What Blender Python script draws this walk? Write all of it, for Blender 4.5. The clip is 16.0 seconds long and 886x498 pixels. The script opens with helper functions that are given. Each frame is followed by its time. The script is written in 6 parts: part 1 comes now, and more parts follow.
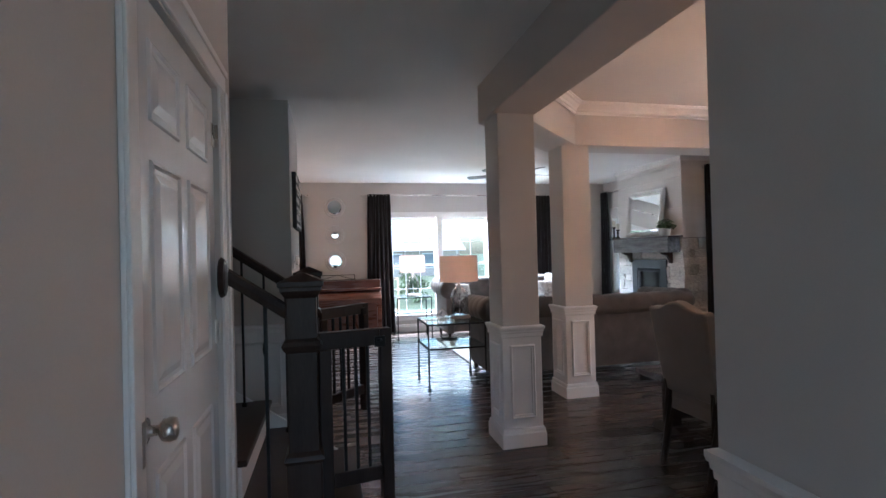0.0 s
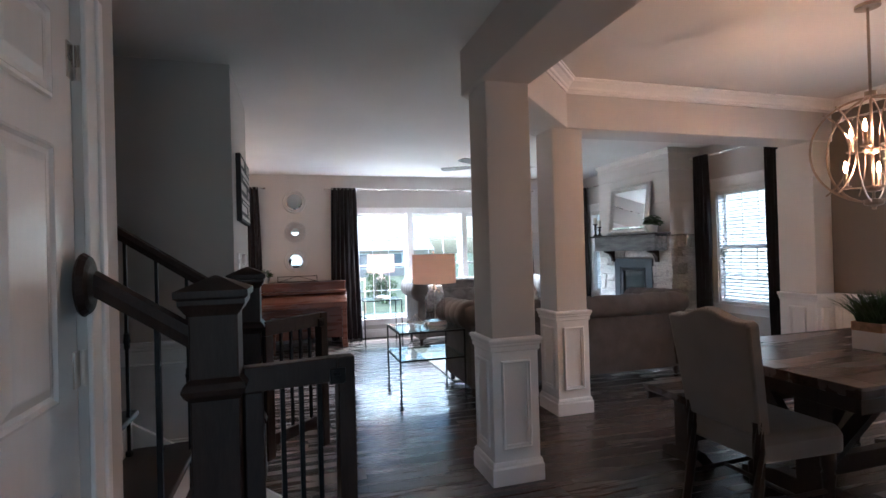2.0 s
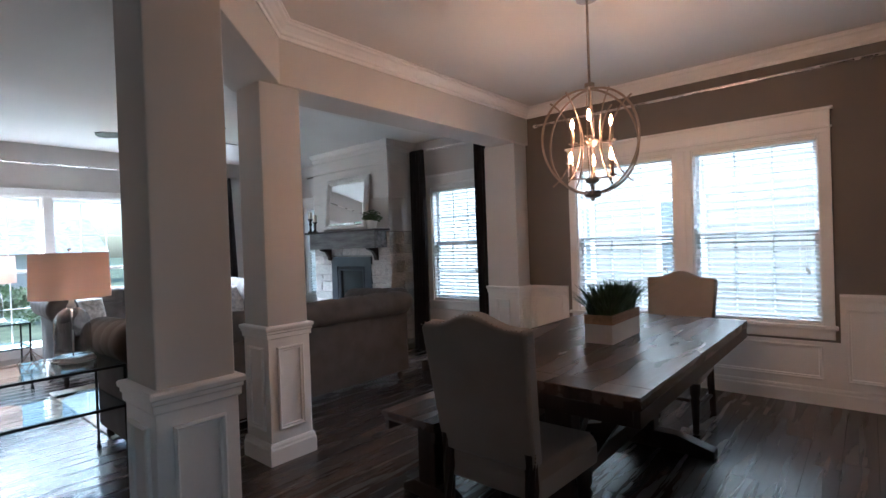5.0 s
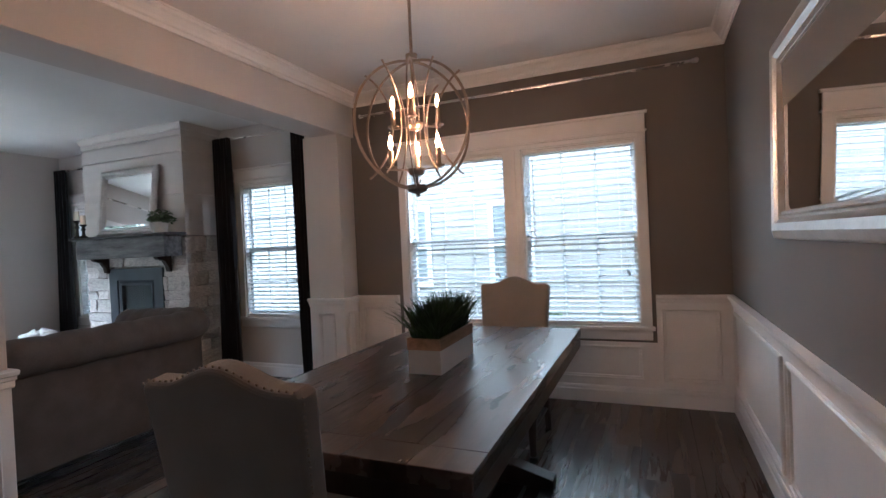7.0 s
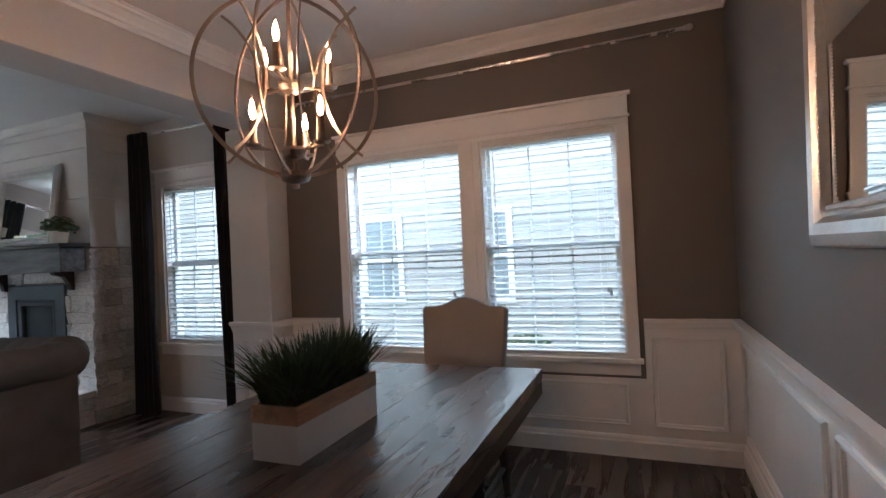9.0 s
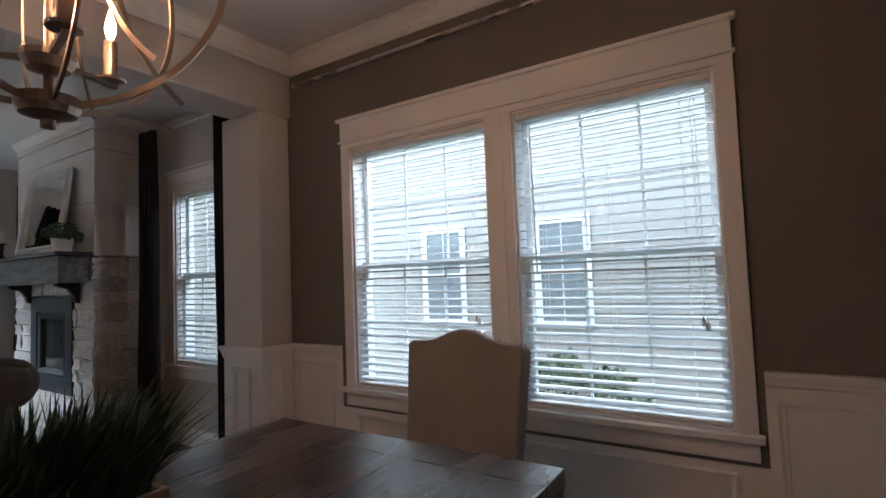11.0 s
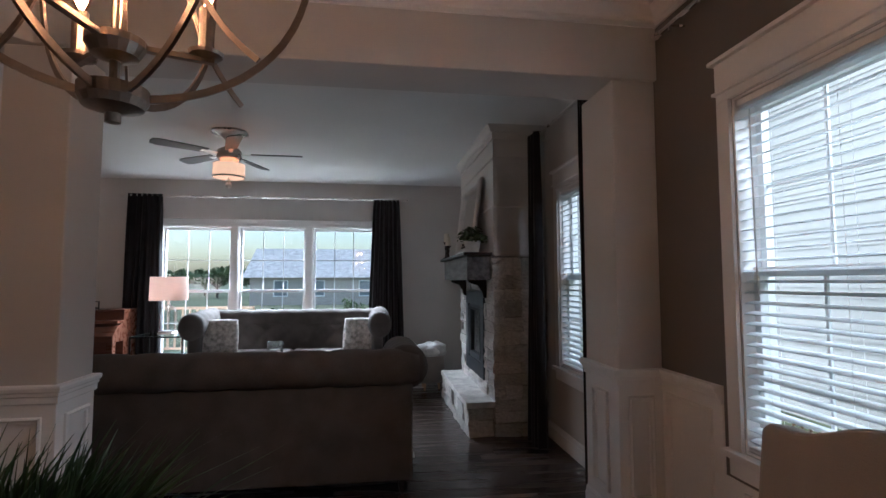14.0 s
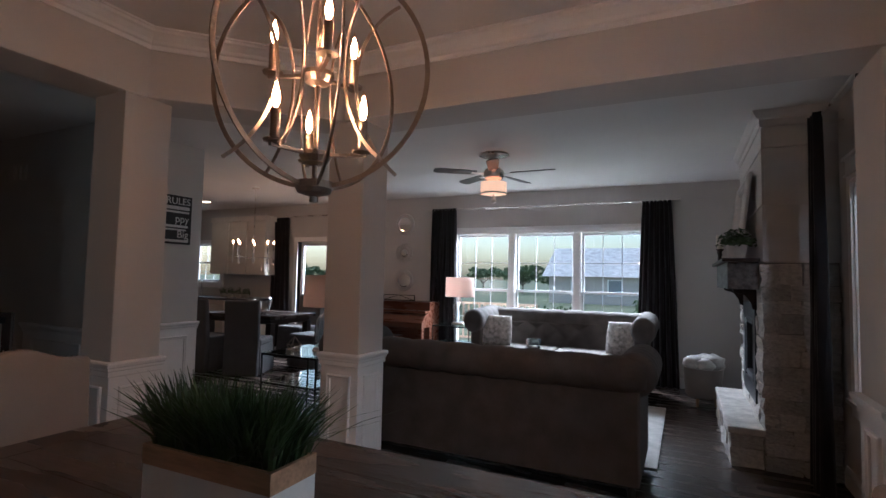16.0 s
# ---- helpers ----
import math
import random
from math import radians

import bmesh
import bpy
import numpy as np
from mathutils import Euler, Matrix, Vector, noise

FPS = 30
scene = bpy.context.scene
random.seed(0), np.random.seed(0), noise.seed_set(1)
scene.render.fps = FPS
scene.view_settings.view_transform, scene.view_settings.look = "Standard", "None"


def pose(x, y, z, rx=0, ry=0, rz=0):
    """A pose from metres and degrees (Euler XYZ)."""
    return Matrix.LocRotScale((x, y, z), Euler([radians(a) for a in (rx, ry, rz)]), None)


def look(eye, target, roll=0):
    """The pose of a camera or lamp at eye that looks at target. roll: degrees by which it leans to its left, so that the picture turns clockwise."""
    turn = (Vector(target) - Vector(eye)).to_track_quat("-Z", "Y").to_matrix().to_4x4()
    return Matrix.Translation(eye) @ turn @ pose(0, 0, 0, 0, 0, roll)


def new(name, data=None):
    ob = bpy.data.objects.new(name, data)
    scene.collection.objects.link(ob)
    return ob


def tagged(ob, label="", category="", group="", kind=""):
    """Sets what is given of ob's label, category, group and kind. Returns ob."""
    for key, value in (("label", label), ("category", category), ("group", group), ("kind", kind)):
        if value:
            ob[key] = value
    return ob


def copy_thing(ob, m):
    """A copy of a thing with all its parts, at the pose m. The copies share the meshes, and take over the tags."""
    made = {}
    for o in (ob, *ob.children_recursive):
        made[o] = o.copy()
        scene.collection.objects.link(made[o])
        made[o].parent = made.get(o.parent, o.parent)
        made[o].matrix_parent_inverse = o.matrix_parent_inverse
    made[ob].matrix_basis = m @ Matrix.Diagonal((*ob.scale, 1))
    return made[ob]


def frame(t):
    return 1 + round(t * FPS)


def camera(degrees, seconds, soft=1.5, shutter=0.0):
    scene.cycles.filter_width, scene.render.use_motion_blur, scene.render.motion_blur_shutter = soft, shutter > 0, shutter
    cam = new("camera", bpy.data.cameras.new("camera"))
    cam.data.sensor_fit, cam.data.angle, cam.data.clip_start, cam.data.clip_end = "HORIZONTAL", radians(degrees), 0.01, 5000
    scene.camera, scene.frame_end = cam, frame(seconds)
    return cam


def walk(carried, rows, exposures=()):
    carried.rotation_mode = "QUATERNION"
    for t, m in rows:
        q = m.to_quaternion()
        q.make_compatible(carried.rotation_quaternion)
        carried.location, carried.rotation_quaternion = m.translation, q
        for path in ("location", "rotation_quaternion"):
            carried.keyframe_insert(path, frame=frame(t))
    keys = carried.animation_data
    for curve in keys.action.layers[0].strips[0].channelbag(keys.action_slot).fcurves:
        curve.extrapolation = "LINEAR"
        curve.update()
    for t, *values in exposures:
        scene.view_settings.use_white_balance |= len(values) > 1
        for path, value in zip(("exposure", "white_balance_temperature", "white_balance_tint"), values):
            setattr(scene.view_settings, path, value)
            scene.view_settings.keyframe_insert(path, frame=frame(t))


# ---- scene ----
cam = camera(83.5, 16.0)
PATH = [
    (0, (1.186, 1.09, 1.433), (1.63, 3.04, 1.45), -1.5),
    (0.5, (1.205, 1.251, 1.442), (1.665, 3.198, 1.453), -1.4),
    (1, (1.226, 1.415, 1.414), (1.701, 3.358, 1.43), -1.6),
    (1.5, (1.239, 1.584, 1.422), (1.743, 3.519, 1.436), -1.6),
    (2, (1.274, 1.738, 1.416), (1.845, 3.655, 1.429), -1.6),
    (2.5, (1.313, 1.892, 1.405), (1.967, 3.782, 1.416), -1.7),
    (3, (1.38, 2.065, 1.394), (2.146, 3.913, 1.403), -1.7),
    (3.5, (1.471, 2.203, 1.394), (2.375, 3.987, 1.394), -1.8),
    (4, (1.541, 2.375, 1.363), (2.617, 4.061, 1.363), -1.9),
    (4.5, (1.636, 2.499, 1.368), (2.939, 4.016, 1.362), -1.9),
    (5, (1.745, 2.6, 1.37), (3.26, 3.906, 1.352), -2.0),
    (7.5, (2.588, 2.814, 1.368), (4.445, 3.557, 1.354), -2.7),
    (8, (2.797, 2.805, 1.359), (4.656, 3.543, 1.36), -2.8),
    (8.5, (3.02, 2.789, 1.355), (4.878, 3.529, 1.367), -2.8),
    (9, (3.242, 2.769, 1.35), (5.097, 3.517, 1.372), -2.8),
    (11.5, (4.504, 2.785, 1.298), (6.058, 4.037, 1.411), -1.9),
    (12, (4.657, 2.9, 1.345), (6.025, 4.354, 1.45), -1.7),
    (12.5, (4.745, 2.986, 1.354), (5.9, 4.616, 1.461), -1.45),
    (13, (4.887, 3.025, 1.362), (5.765, 4.818, 1.48), -1.0),
    (13.5, (4.993, 3.036, 1.352), (5.569, 4.947, 1.48), -0.5),
    (14, (5.093, 3.021, 1.346), (5.372, 4.998, 1.477), -0.1),
    (14.5, (5.194, 2.974, 1.354), (5.161, 4.969, 1.483), 0.4),
    (15, (5.318, 2.922, 1.367), (4.987, 4.891, 1.493), 0.7),
    (15.5, (5.461, 2.867, 1.385), (4.835, 4.763, 1.507), 0.9),
    (16, (5.603, 2.801, 1.404), (4.731, 4.597, 1.518), 1.2),
]
walk(cam, [(t, look(eye, target, roll)) for t, eye, target, roll in PATH],
     exposures=[(0.0, 3.45, 5200, 5), (3.5, 3.3, 5200, 5), (5.0, 3.15, 5100, 3), (9.0, 2.75, 5220, 3), (11.5, 2.2, 5450, 4), (12.5, 2.0, 5420, 4), (14.0, 2.05, 5400, 6), (16.0, 2.05, 5400, 8)])

# ---- daylight ----
world = bpy.data.worlds.new("sky")
scene.world = world
world.use_nodes = True
sky = world.node_tree.nodes.new("ShaderNodeTexSky")
sky.sky_type, sky.sun_disc = "NISHITA", False
sky.sun_elevation, sky.sun_rotation = radians(55), radians(277)
sky.dust_density, sky.air_density = 3.0, 1.2
world.node_tree.nodes["Background"].inputs["Strength"].default_value = 0.066
world.node_tree.links.new(sky.outputs["Color"], world.node_tree.nodes["Background"].inputs["Color"])
sun = new("sun", bpy.data.lights.new("sun", "SUN"))
sun.data.energy, sun.data.angle, sun.data.color = 0.3, radians(14), (1.0, 0.96, 0.9)
sun.matrix_world = look((0, 0, 20), (0.9, -0.11, 18.7))


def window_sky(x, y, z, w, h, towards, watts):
    """An added area lamp standing in for a window's sky light, mostly just outside and above its head, tilted down into
    the room.
    """
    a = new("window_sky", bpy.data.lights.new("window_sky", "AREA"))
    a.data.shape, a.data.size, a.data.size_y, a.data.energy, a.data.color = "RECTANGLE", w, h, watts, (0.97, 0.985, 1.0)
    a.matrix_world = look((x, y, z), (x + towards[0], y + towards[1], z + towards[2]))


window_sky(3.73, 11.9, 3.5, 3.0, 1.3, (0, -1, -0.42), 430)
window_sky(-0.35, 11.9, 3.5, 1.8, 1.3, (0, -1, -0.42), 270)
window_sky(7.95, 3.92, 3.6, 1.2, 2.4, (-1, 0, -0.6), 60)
# added in the unseen entry opening, facing level, to brighten the hall
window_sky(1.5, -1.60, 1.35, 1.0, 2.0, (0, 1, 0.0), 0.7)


# ---- materials ----
def mat(name, color, rough=0.6, metal=0.0, var=0.12, scale=6.0, bump=0.05, fine=60.0, stretch=(1, 1, 1), spec=0.5, tint=None, piece=0.0, sheen=0.0):
    """A painted, woven, wooden or metal surface: two scales of colour variation and a fine relief."""
    m = bpy.data.materials.new(name)
    m.use_nodes = True
    nt = m.node_tree
    n, li = nt.nodes, nt.links.new
    b = n["Principled BSDF"]
    tc, mp = n.new("ShaderNodeTexCoord"), n.new("ShaderNodeMapping")
    mp.inputs["Scale"].default_value = stretch
    li(tc.outputs["Object"], mp.inputs["Vector"])
    big, small = n.new("ShaderNodeTexNoise"), n.new("ShaderNodeTexNoise")
    big.inputs["Scale"].default_value, big.inputs["Detail"].default_value = scale, 5
    small.inputs["Scale"].default_value, small.inputs["Detail"].default_value = fine, 4
    for q in (big, small):
        li(mp.outputs["Vector"], q.inputs["Vector"])
    mix = n.new("ShaderNodeMix")
    mix.data_type = "RGBA"
    dark = tint or tuple(c * (1 - 2.2 * var) for c in color)
    mix.inputs[6].default_value, mix.inputs[7].default_value = (*[max(0.0, c) for c in dark], 1), (*[min(1.0, c * (1 + var)) for c in color], 1)
    ramp = n.new("ShaderNodeMapRange")
    ramp.inputs[1].default_value, ramp.inputs[2].default_value = 0.3, 0.62
    add = n.new("ShaderNodeMath")
    add.operation, add.inputs[2].default_value = "MULTIPLY_ADD", 0.0
    add.inputs[1].default_value = 0.3
    li(small.outputs["Fac"], add.inputs[0])
    sub = n.new("ShaderNodeMath")
    sub.operation, sub.inputs[1].default_value = "MULTIPLY_ADD", 0.7
    li(big.outputs["Fac"], sub.inputs[0])
    li(add.outputs[0], sub.inputs[2])
    li(sub.outputs[0], ramp.inputs[0])
    li(ramp.outputs[0], mix.inputs[0])
    last = mix.outputs[2]
    if piece:
        oi, hs = n.new("ShaderNodeObjectInfo"), n.new("ShaderNodeHueSaturation")
        mr = n.new("ShaderNodeMapRange")
        mr.inputs[3].default_value, mr.inputs[4].default_value = 1 - piece, 1 + piece
        li(oi.outputs["Random"], mr.inputs[0])
        li(mr.outputs[0], hs.inputs["Value"])
        li(last, hs.inputs["Color"])
        last = hs.outputs["Color"]
    li(last, b.inputs["Base Color"])
    rr = n.new("ShaderNodeMapRange")
    rr.inputs[3].default_value, rr.inputs[4].default_value = max(0.02, rough - 0.08), min(1, rough + 0.08)
    li(big.outputs["Fac"], rr.inputs[0])
    li(rr.outputs[0], b.inputs["Roughness"])
    b.inputs["Metallic"].default_value = metal
    b.inputs["Specular IOR Level"].default_value = spec
    if sheen:
        b.inputs["Sheen Weight"].default_value = sheen
    if bump:
        bp = n.new("ShaderNodeBump")
        bp.inputs["Strength"].default_value, bp.inputs["Distance"].default_value = bump, 0.01
        li(small.outputs["Fac"], bp.inputs["Height"])
        li(bp.outputs["Normal"], b.inputs["Normal"])
    return m


def glow(name, color, strength):
    m = bpy.data.materials.new(name)
    m.use_nodes = True
    b = m.node_tree.nodes["Principled BSDF"]
    b.inputs["Base Color"].default_value = (*color, 1)
    b.inputs["Emission Color"].default_value, b.inputs["Emission Strength"].default_value = (*color, 1), strength
    return m


def clear(name, tint=(1, 1, 1), thin=True, power=4.0, edge=0.5):
    """Glass: thin panes let light straight through and mirror a little."""
    m = bpy.data.materials.new(name)
    m.use_nodes = True
    n, li = m.node_tree.nodes, m.node_tree.links.new
    if thin:
        out = n["Material Output"]
        tr, gl, mx, fr = n.new("ShaderNodeBsdfTransparent"), n.new("ShaderNodeBsdfGlossy"), n.new("ShaderNodeMixShader"), n.new("ShaderNodeLayerWeight")
        tr.inputs["Color"].default_value, gl.inputs["Roughness"].default_value, fr.inputs["Blend"].default_value = (*tint, 1), 0.02, 0.5
        pw, ad = n.new("ShaderNodeMath"), n.new("ShaderNodeMath")
        pw.operation, pw.inputs[1].default_value = "POWER", power
        ad.operation, ad.inputs[1].default_value, ad.inputs[2].default_value = "MULTIPLY_ADD", edge, 0.035
        li(fr.outputs["Facing"], pw.inputs[0])
        li(pw.outputs[0], ad.inputs[0])
        li(ad.outputs[0], mx.inputs[0])
        li(tr.outputs[0], mx.inputs[1])
        li(gl.outputs[0], mx.inputs[2])
        li(mx.outputs[0], out.inputs["Surface"])
    else:
        b = n["Principled BSDF"]
        b.inputs["Transmission Weight"].default_value, b.inputs["Roughness"].default_value = 1.0, 0.01
    return m


def cloth_shade(name, color, through_amount=0.5):
    m = bpy.data.materials.new(name)
    m.use_nodes = True
    n, li = m.node_tree.nodes, m.node_tree.links.new
    d, t, mx = n.new("ShaderNodeBsdfDiffuse"), n.new("ShaderNodeBsdfTranslucent"), n.new("ShaderNodeMixShader")
    wv = n.new("ShaderNodeTexNoise")
    wv.inputs["Scale"].default_value = 180
    hs = n.new("ShaderNodeMix")
    hs.data_type = "RGBA"
    hs.inputs[6].default_value, hs.inputs[7].default_value = (*[c * 0.9 for c in color], 1), (*color, 1)
    li(wv.outputs["Fac"], hs.inputs[0])
    for q in (d, t):
        li(hs.outputs[2], q.inputs["Color"])
    mx.inputs[0].default_value = through_amount
    li(d.outputs[0], mx.inputs[1])
    li(t.outputs[0], mx.inputs[2])
    li(mx.outputs[0], n["Material Output"].inputs["Surface"])
    return m


M_GREIGE = mat("greige_wall_paint", (0.59, 0.56, 0.535), 0.7, var=0.03, scale=1.5, bump=0.04, fine=220)
M_TAUPE = mat("dark_taupe_wall_paint", (0.165, 0.148, 0.132), 0.65, var=0.04, scale=1.5, bump=0.04, fine=220)
M_CEIL = mat("ceiling_paint", (0.74, 0.72, 0.70), 0.85, var=0.03, scale=1.2, bump=0.08, fine=160)
M_WHITE = mat("white_trim_paint", (0.84, 0.825, 0.815), 0.38, var=0.025, scale=3, bump=0.02, fine=90)
M_DOOR = mat("white_door_paint", (0.80, 0.79, 0.79), 0.24, var=0.02, scale=3, bump=0.03, fine=60, stretch=(1, 1, 0.15))
M_FLOOR = mat("dark_plank", (0.060, 0.041, 0.033), 0.27, var=0.19, scale=2.6, bump=0.012, fine=26, stretch=(0.35, 5, 5), piece=0.2)
M_ESPRESSO = mat("espresso_wood", (0.030, 0.019, 0.015), 0.40, spec=0.3, var=0.25, scale=4, bump=0.06, fine=40, stretch=(4, 4, 0.6))
M_TABLE = mat("distressed_table_wood", (0.068, 0.046, 0.037), 0.27, var=0.38, scale=2.2, bump=0.22, fine=9, stretch=(0.6, 3.5, 3.5), piece=0.08)
M_PIANO = mat("mahogany_piano", (0.15, 0.055, 0.032), 0.28, var=0.12, scale=3, bump=0.03, fine=30, stretch=(0.5, 6, 6))
M_IRON = mat("black_iron", (0.012, 0.012, 0.013), 0.45, 0.6, var=0.2, bump=0.05)
M_NICKEL = mat("brushed_nickel", (0.62, 0.58, 0.54), 0.28, 1.0, var=0.05, fine=120)
M_BRONZE = mat("brushed_bronze_nickel", (0.36, 0.29, 0.24), 0.36, 1.0, var=0.12, fine=90)
M_SILVER = mat("silver_frame", (0.62, 0.60, 0.585), 0.34, 0.75, var=0.08, scale=9, bump=0.06, fine=60)
M_SOFA = mat("grey_velvet", (0.105, 0.090, 0.082), 0.85, var=0.13, scale=7, bump=0.12, fine=140, sheen=0.06, spec=0.2)
M_LINEN = mat("beige_linen", (0.27, 0.235, 0.21), 0.9, var=0.06, scale=5, bump=0.2, fine=320, sheen=0.3, spec=0.15)
M_CURTAIN = mat("charcoal_curtain", (0.022, 0.019, 0.021), 0.9, var=0.12, scale=4, bump=0.1, fine=200, sheen=0.2, spec=0.1)
M_STONE = mat("pale_ledge_stone", (0.50, 0.47, 0.44), 0.85, var=0.16, scale=7, bump=0.55, fine=24, piece=0.22)
M_MORTAR = mat("grey_mortar", (0.26, 0.245, 0.23), 0.95, var=0.1, bump=0.3)
M_SHIP = mat("painted_shiplap", (0.63, 0.60, 0.575), 0.5, var=0.03, scale=2, bump=0.04, fine=40, stretch=(1, 1, 5))
M_MANTEL = mat("weathered_grey_mantel", (0.13, 0.125, 0.125), 0.6, var=0.33, scale=5, bump=0.3, fine=25, stretch=(4, 0.6, 4))
M_BLACKMETAL = mat("blue_black_metal", (0.05, 0.055, 0.062), 0.42, 0.5, var=0.08, bump=0.02)
M_DARK = mat("soot_black", (0.01, 0.01, 0.011), 0.5, var=0.2)
M_GLASS = clear("window_glass", (0.97, 0.99, 0.98))
M_GLASSTOP = clear("tabletop_glass", (0.9, 0.96, 0.94))
M_CLOCHE = clear("bell_glass", (0.84, 0.86, 0.87), power=1.4, edge=0.9)
M_MIRROR = mat("mirror_silvering", (0.86, 0.87, 0.87), 0.02, 1.0, var=0.0, bump=0.0)
M_MIRROR.node_tree.nodes["Principled BSDF"].inputs["Roughness"].default_value = 0.02
for _l in list(M_MIRROR.node_tree.links):
    if _l.to_socket.name == "Roughness":
        M_MIRROR.node_tree.links.remove(_l)
M_SHADE = cloth_shade("lampshade_linen", (0.80, 0.655, 0.59), 0.5)
M_SLAT = cloth_shade("blind_slat", (0.88, 0.90, 0.91), 0.45)
M_VINYL = mat("white_vinyl", (0.80, 0.81, 0.81), 0.4, var=0.02)
M_PLANTER = mat("white_planter", (0.74, 0.72, 0.71), 0.6, var=0.03)
M_RAWWOOD = mat("raw_pine_scorched", (0.42, 0.25, 0.15), 0.7, var=0.22, scale=5, bump=0.15, fine=30, stretch=(0.5, 4, 4))
M_BLADE = mat("grass_blade", (0.048, 0.085, 0.028), 0.5, var=0.35, scale=14, bump=0.0)
M_LEAF = mat("houseplant_leaf", (0.07, 0.11, 0.05), 0.5, var=0.3, scale=20, bump=0.0)
M_TERRA = mat("pale_pot", (0.62, 0.60, 0.57), 0.6, var=0.08)
M_BULB = glow("lit_filament", (1.0, 0.50, 0.25), 80.0)
M_BULBGLASS = clear("bulb_glass", (1.0, 0.86, 0.72), power=1.6, edge=0.5)
M_KNOT = mat("dark_table_knot", (0.022, 0.012, 0.009), 0.35, var=0.4, scale=30, bump=0.4, fine=60)
M_FANGLOW = glow("lit_fan_drum", (1.0, 0.58, 0.36), 0.22)
M_CANLIGHT = glow("lit_downlight", (1.0, 0.78, 0.55), 5.0)
M_CANDLE = mat("cream_wax", (0.72, 0.66, 0.56), 0.5, var=0.03)
M_PILLOW = mat("patterned_pillow", (0.46, 0.42, 0.39), 0.9, var=0.33, scale=22, bump=0.1, fine=200)
M_KITCHEN = mat("cream_cabinet", (0.70, 0.63, 0.55), 0.4, var=0.02)
M_SIGN = mat("black_sign_board", (0.02, 0.02, 0.022), 0.6, var=0.2)
M_LETTER = mat("white_lettering", (0.62, 0.61, 0.59), 0.7, var=0.1)
M_RUG = mat("pale_rug", (0.52, 0.50, 0.48), 0.95, var=0.14, scale=8, bump=0.4, fine=90)
M_SIDING = mat("pale_grey_siding", (0.365, 0.35, 0.335), 0.6, var=0.03, bump=0.05, stretch=(1, 0.3, 4))
M_ROOF = mat("grey_shingle", (0.46, 0.46, 0.47), 0.9, var=0.2, scale=3, bump=0.3)
M_GRASS = mat("lawn", (0.13, 0.15, 0.085), 0.95, var=0.3, scale=1.2, bump=0.4, fine=20)
M_TREE = mat("tree_foliage", (0.11, 0.15, 0.07), 0.8, var=0.3, scale=2, bump=0.2)
M_BARK = mat("bark", (0.12, 0.09, 0.07), 0.9, var=0.2)
M_DECK = mat("deck_boards", (0.45, 0.33, 0.25), 0.8, var=0.15, stretch=(0.5, 4, 4))
M_PANE_FAR = mat("far_window_pane", (0.22, 0.25, 0.27), 0.1, var=0.1, bump=0.0)
M_CHAIRFAR = mat("grey_slipcover", (0.10, 0.098, 0.10), 0.9, var=0.08, bump=0.2, fine=200)
M_TAN = mat("tan_house_wall", (0.50, 0.45, 0.40), 0.8, var=0.06, stretch=(1, 1, 4))


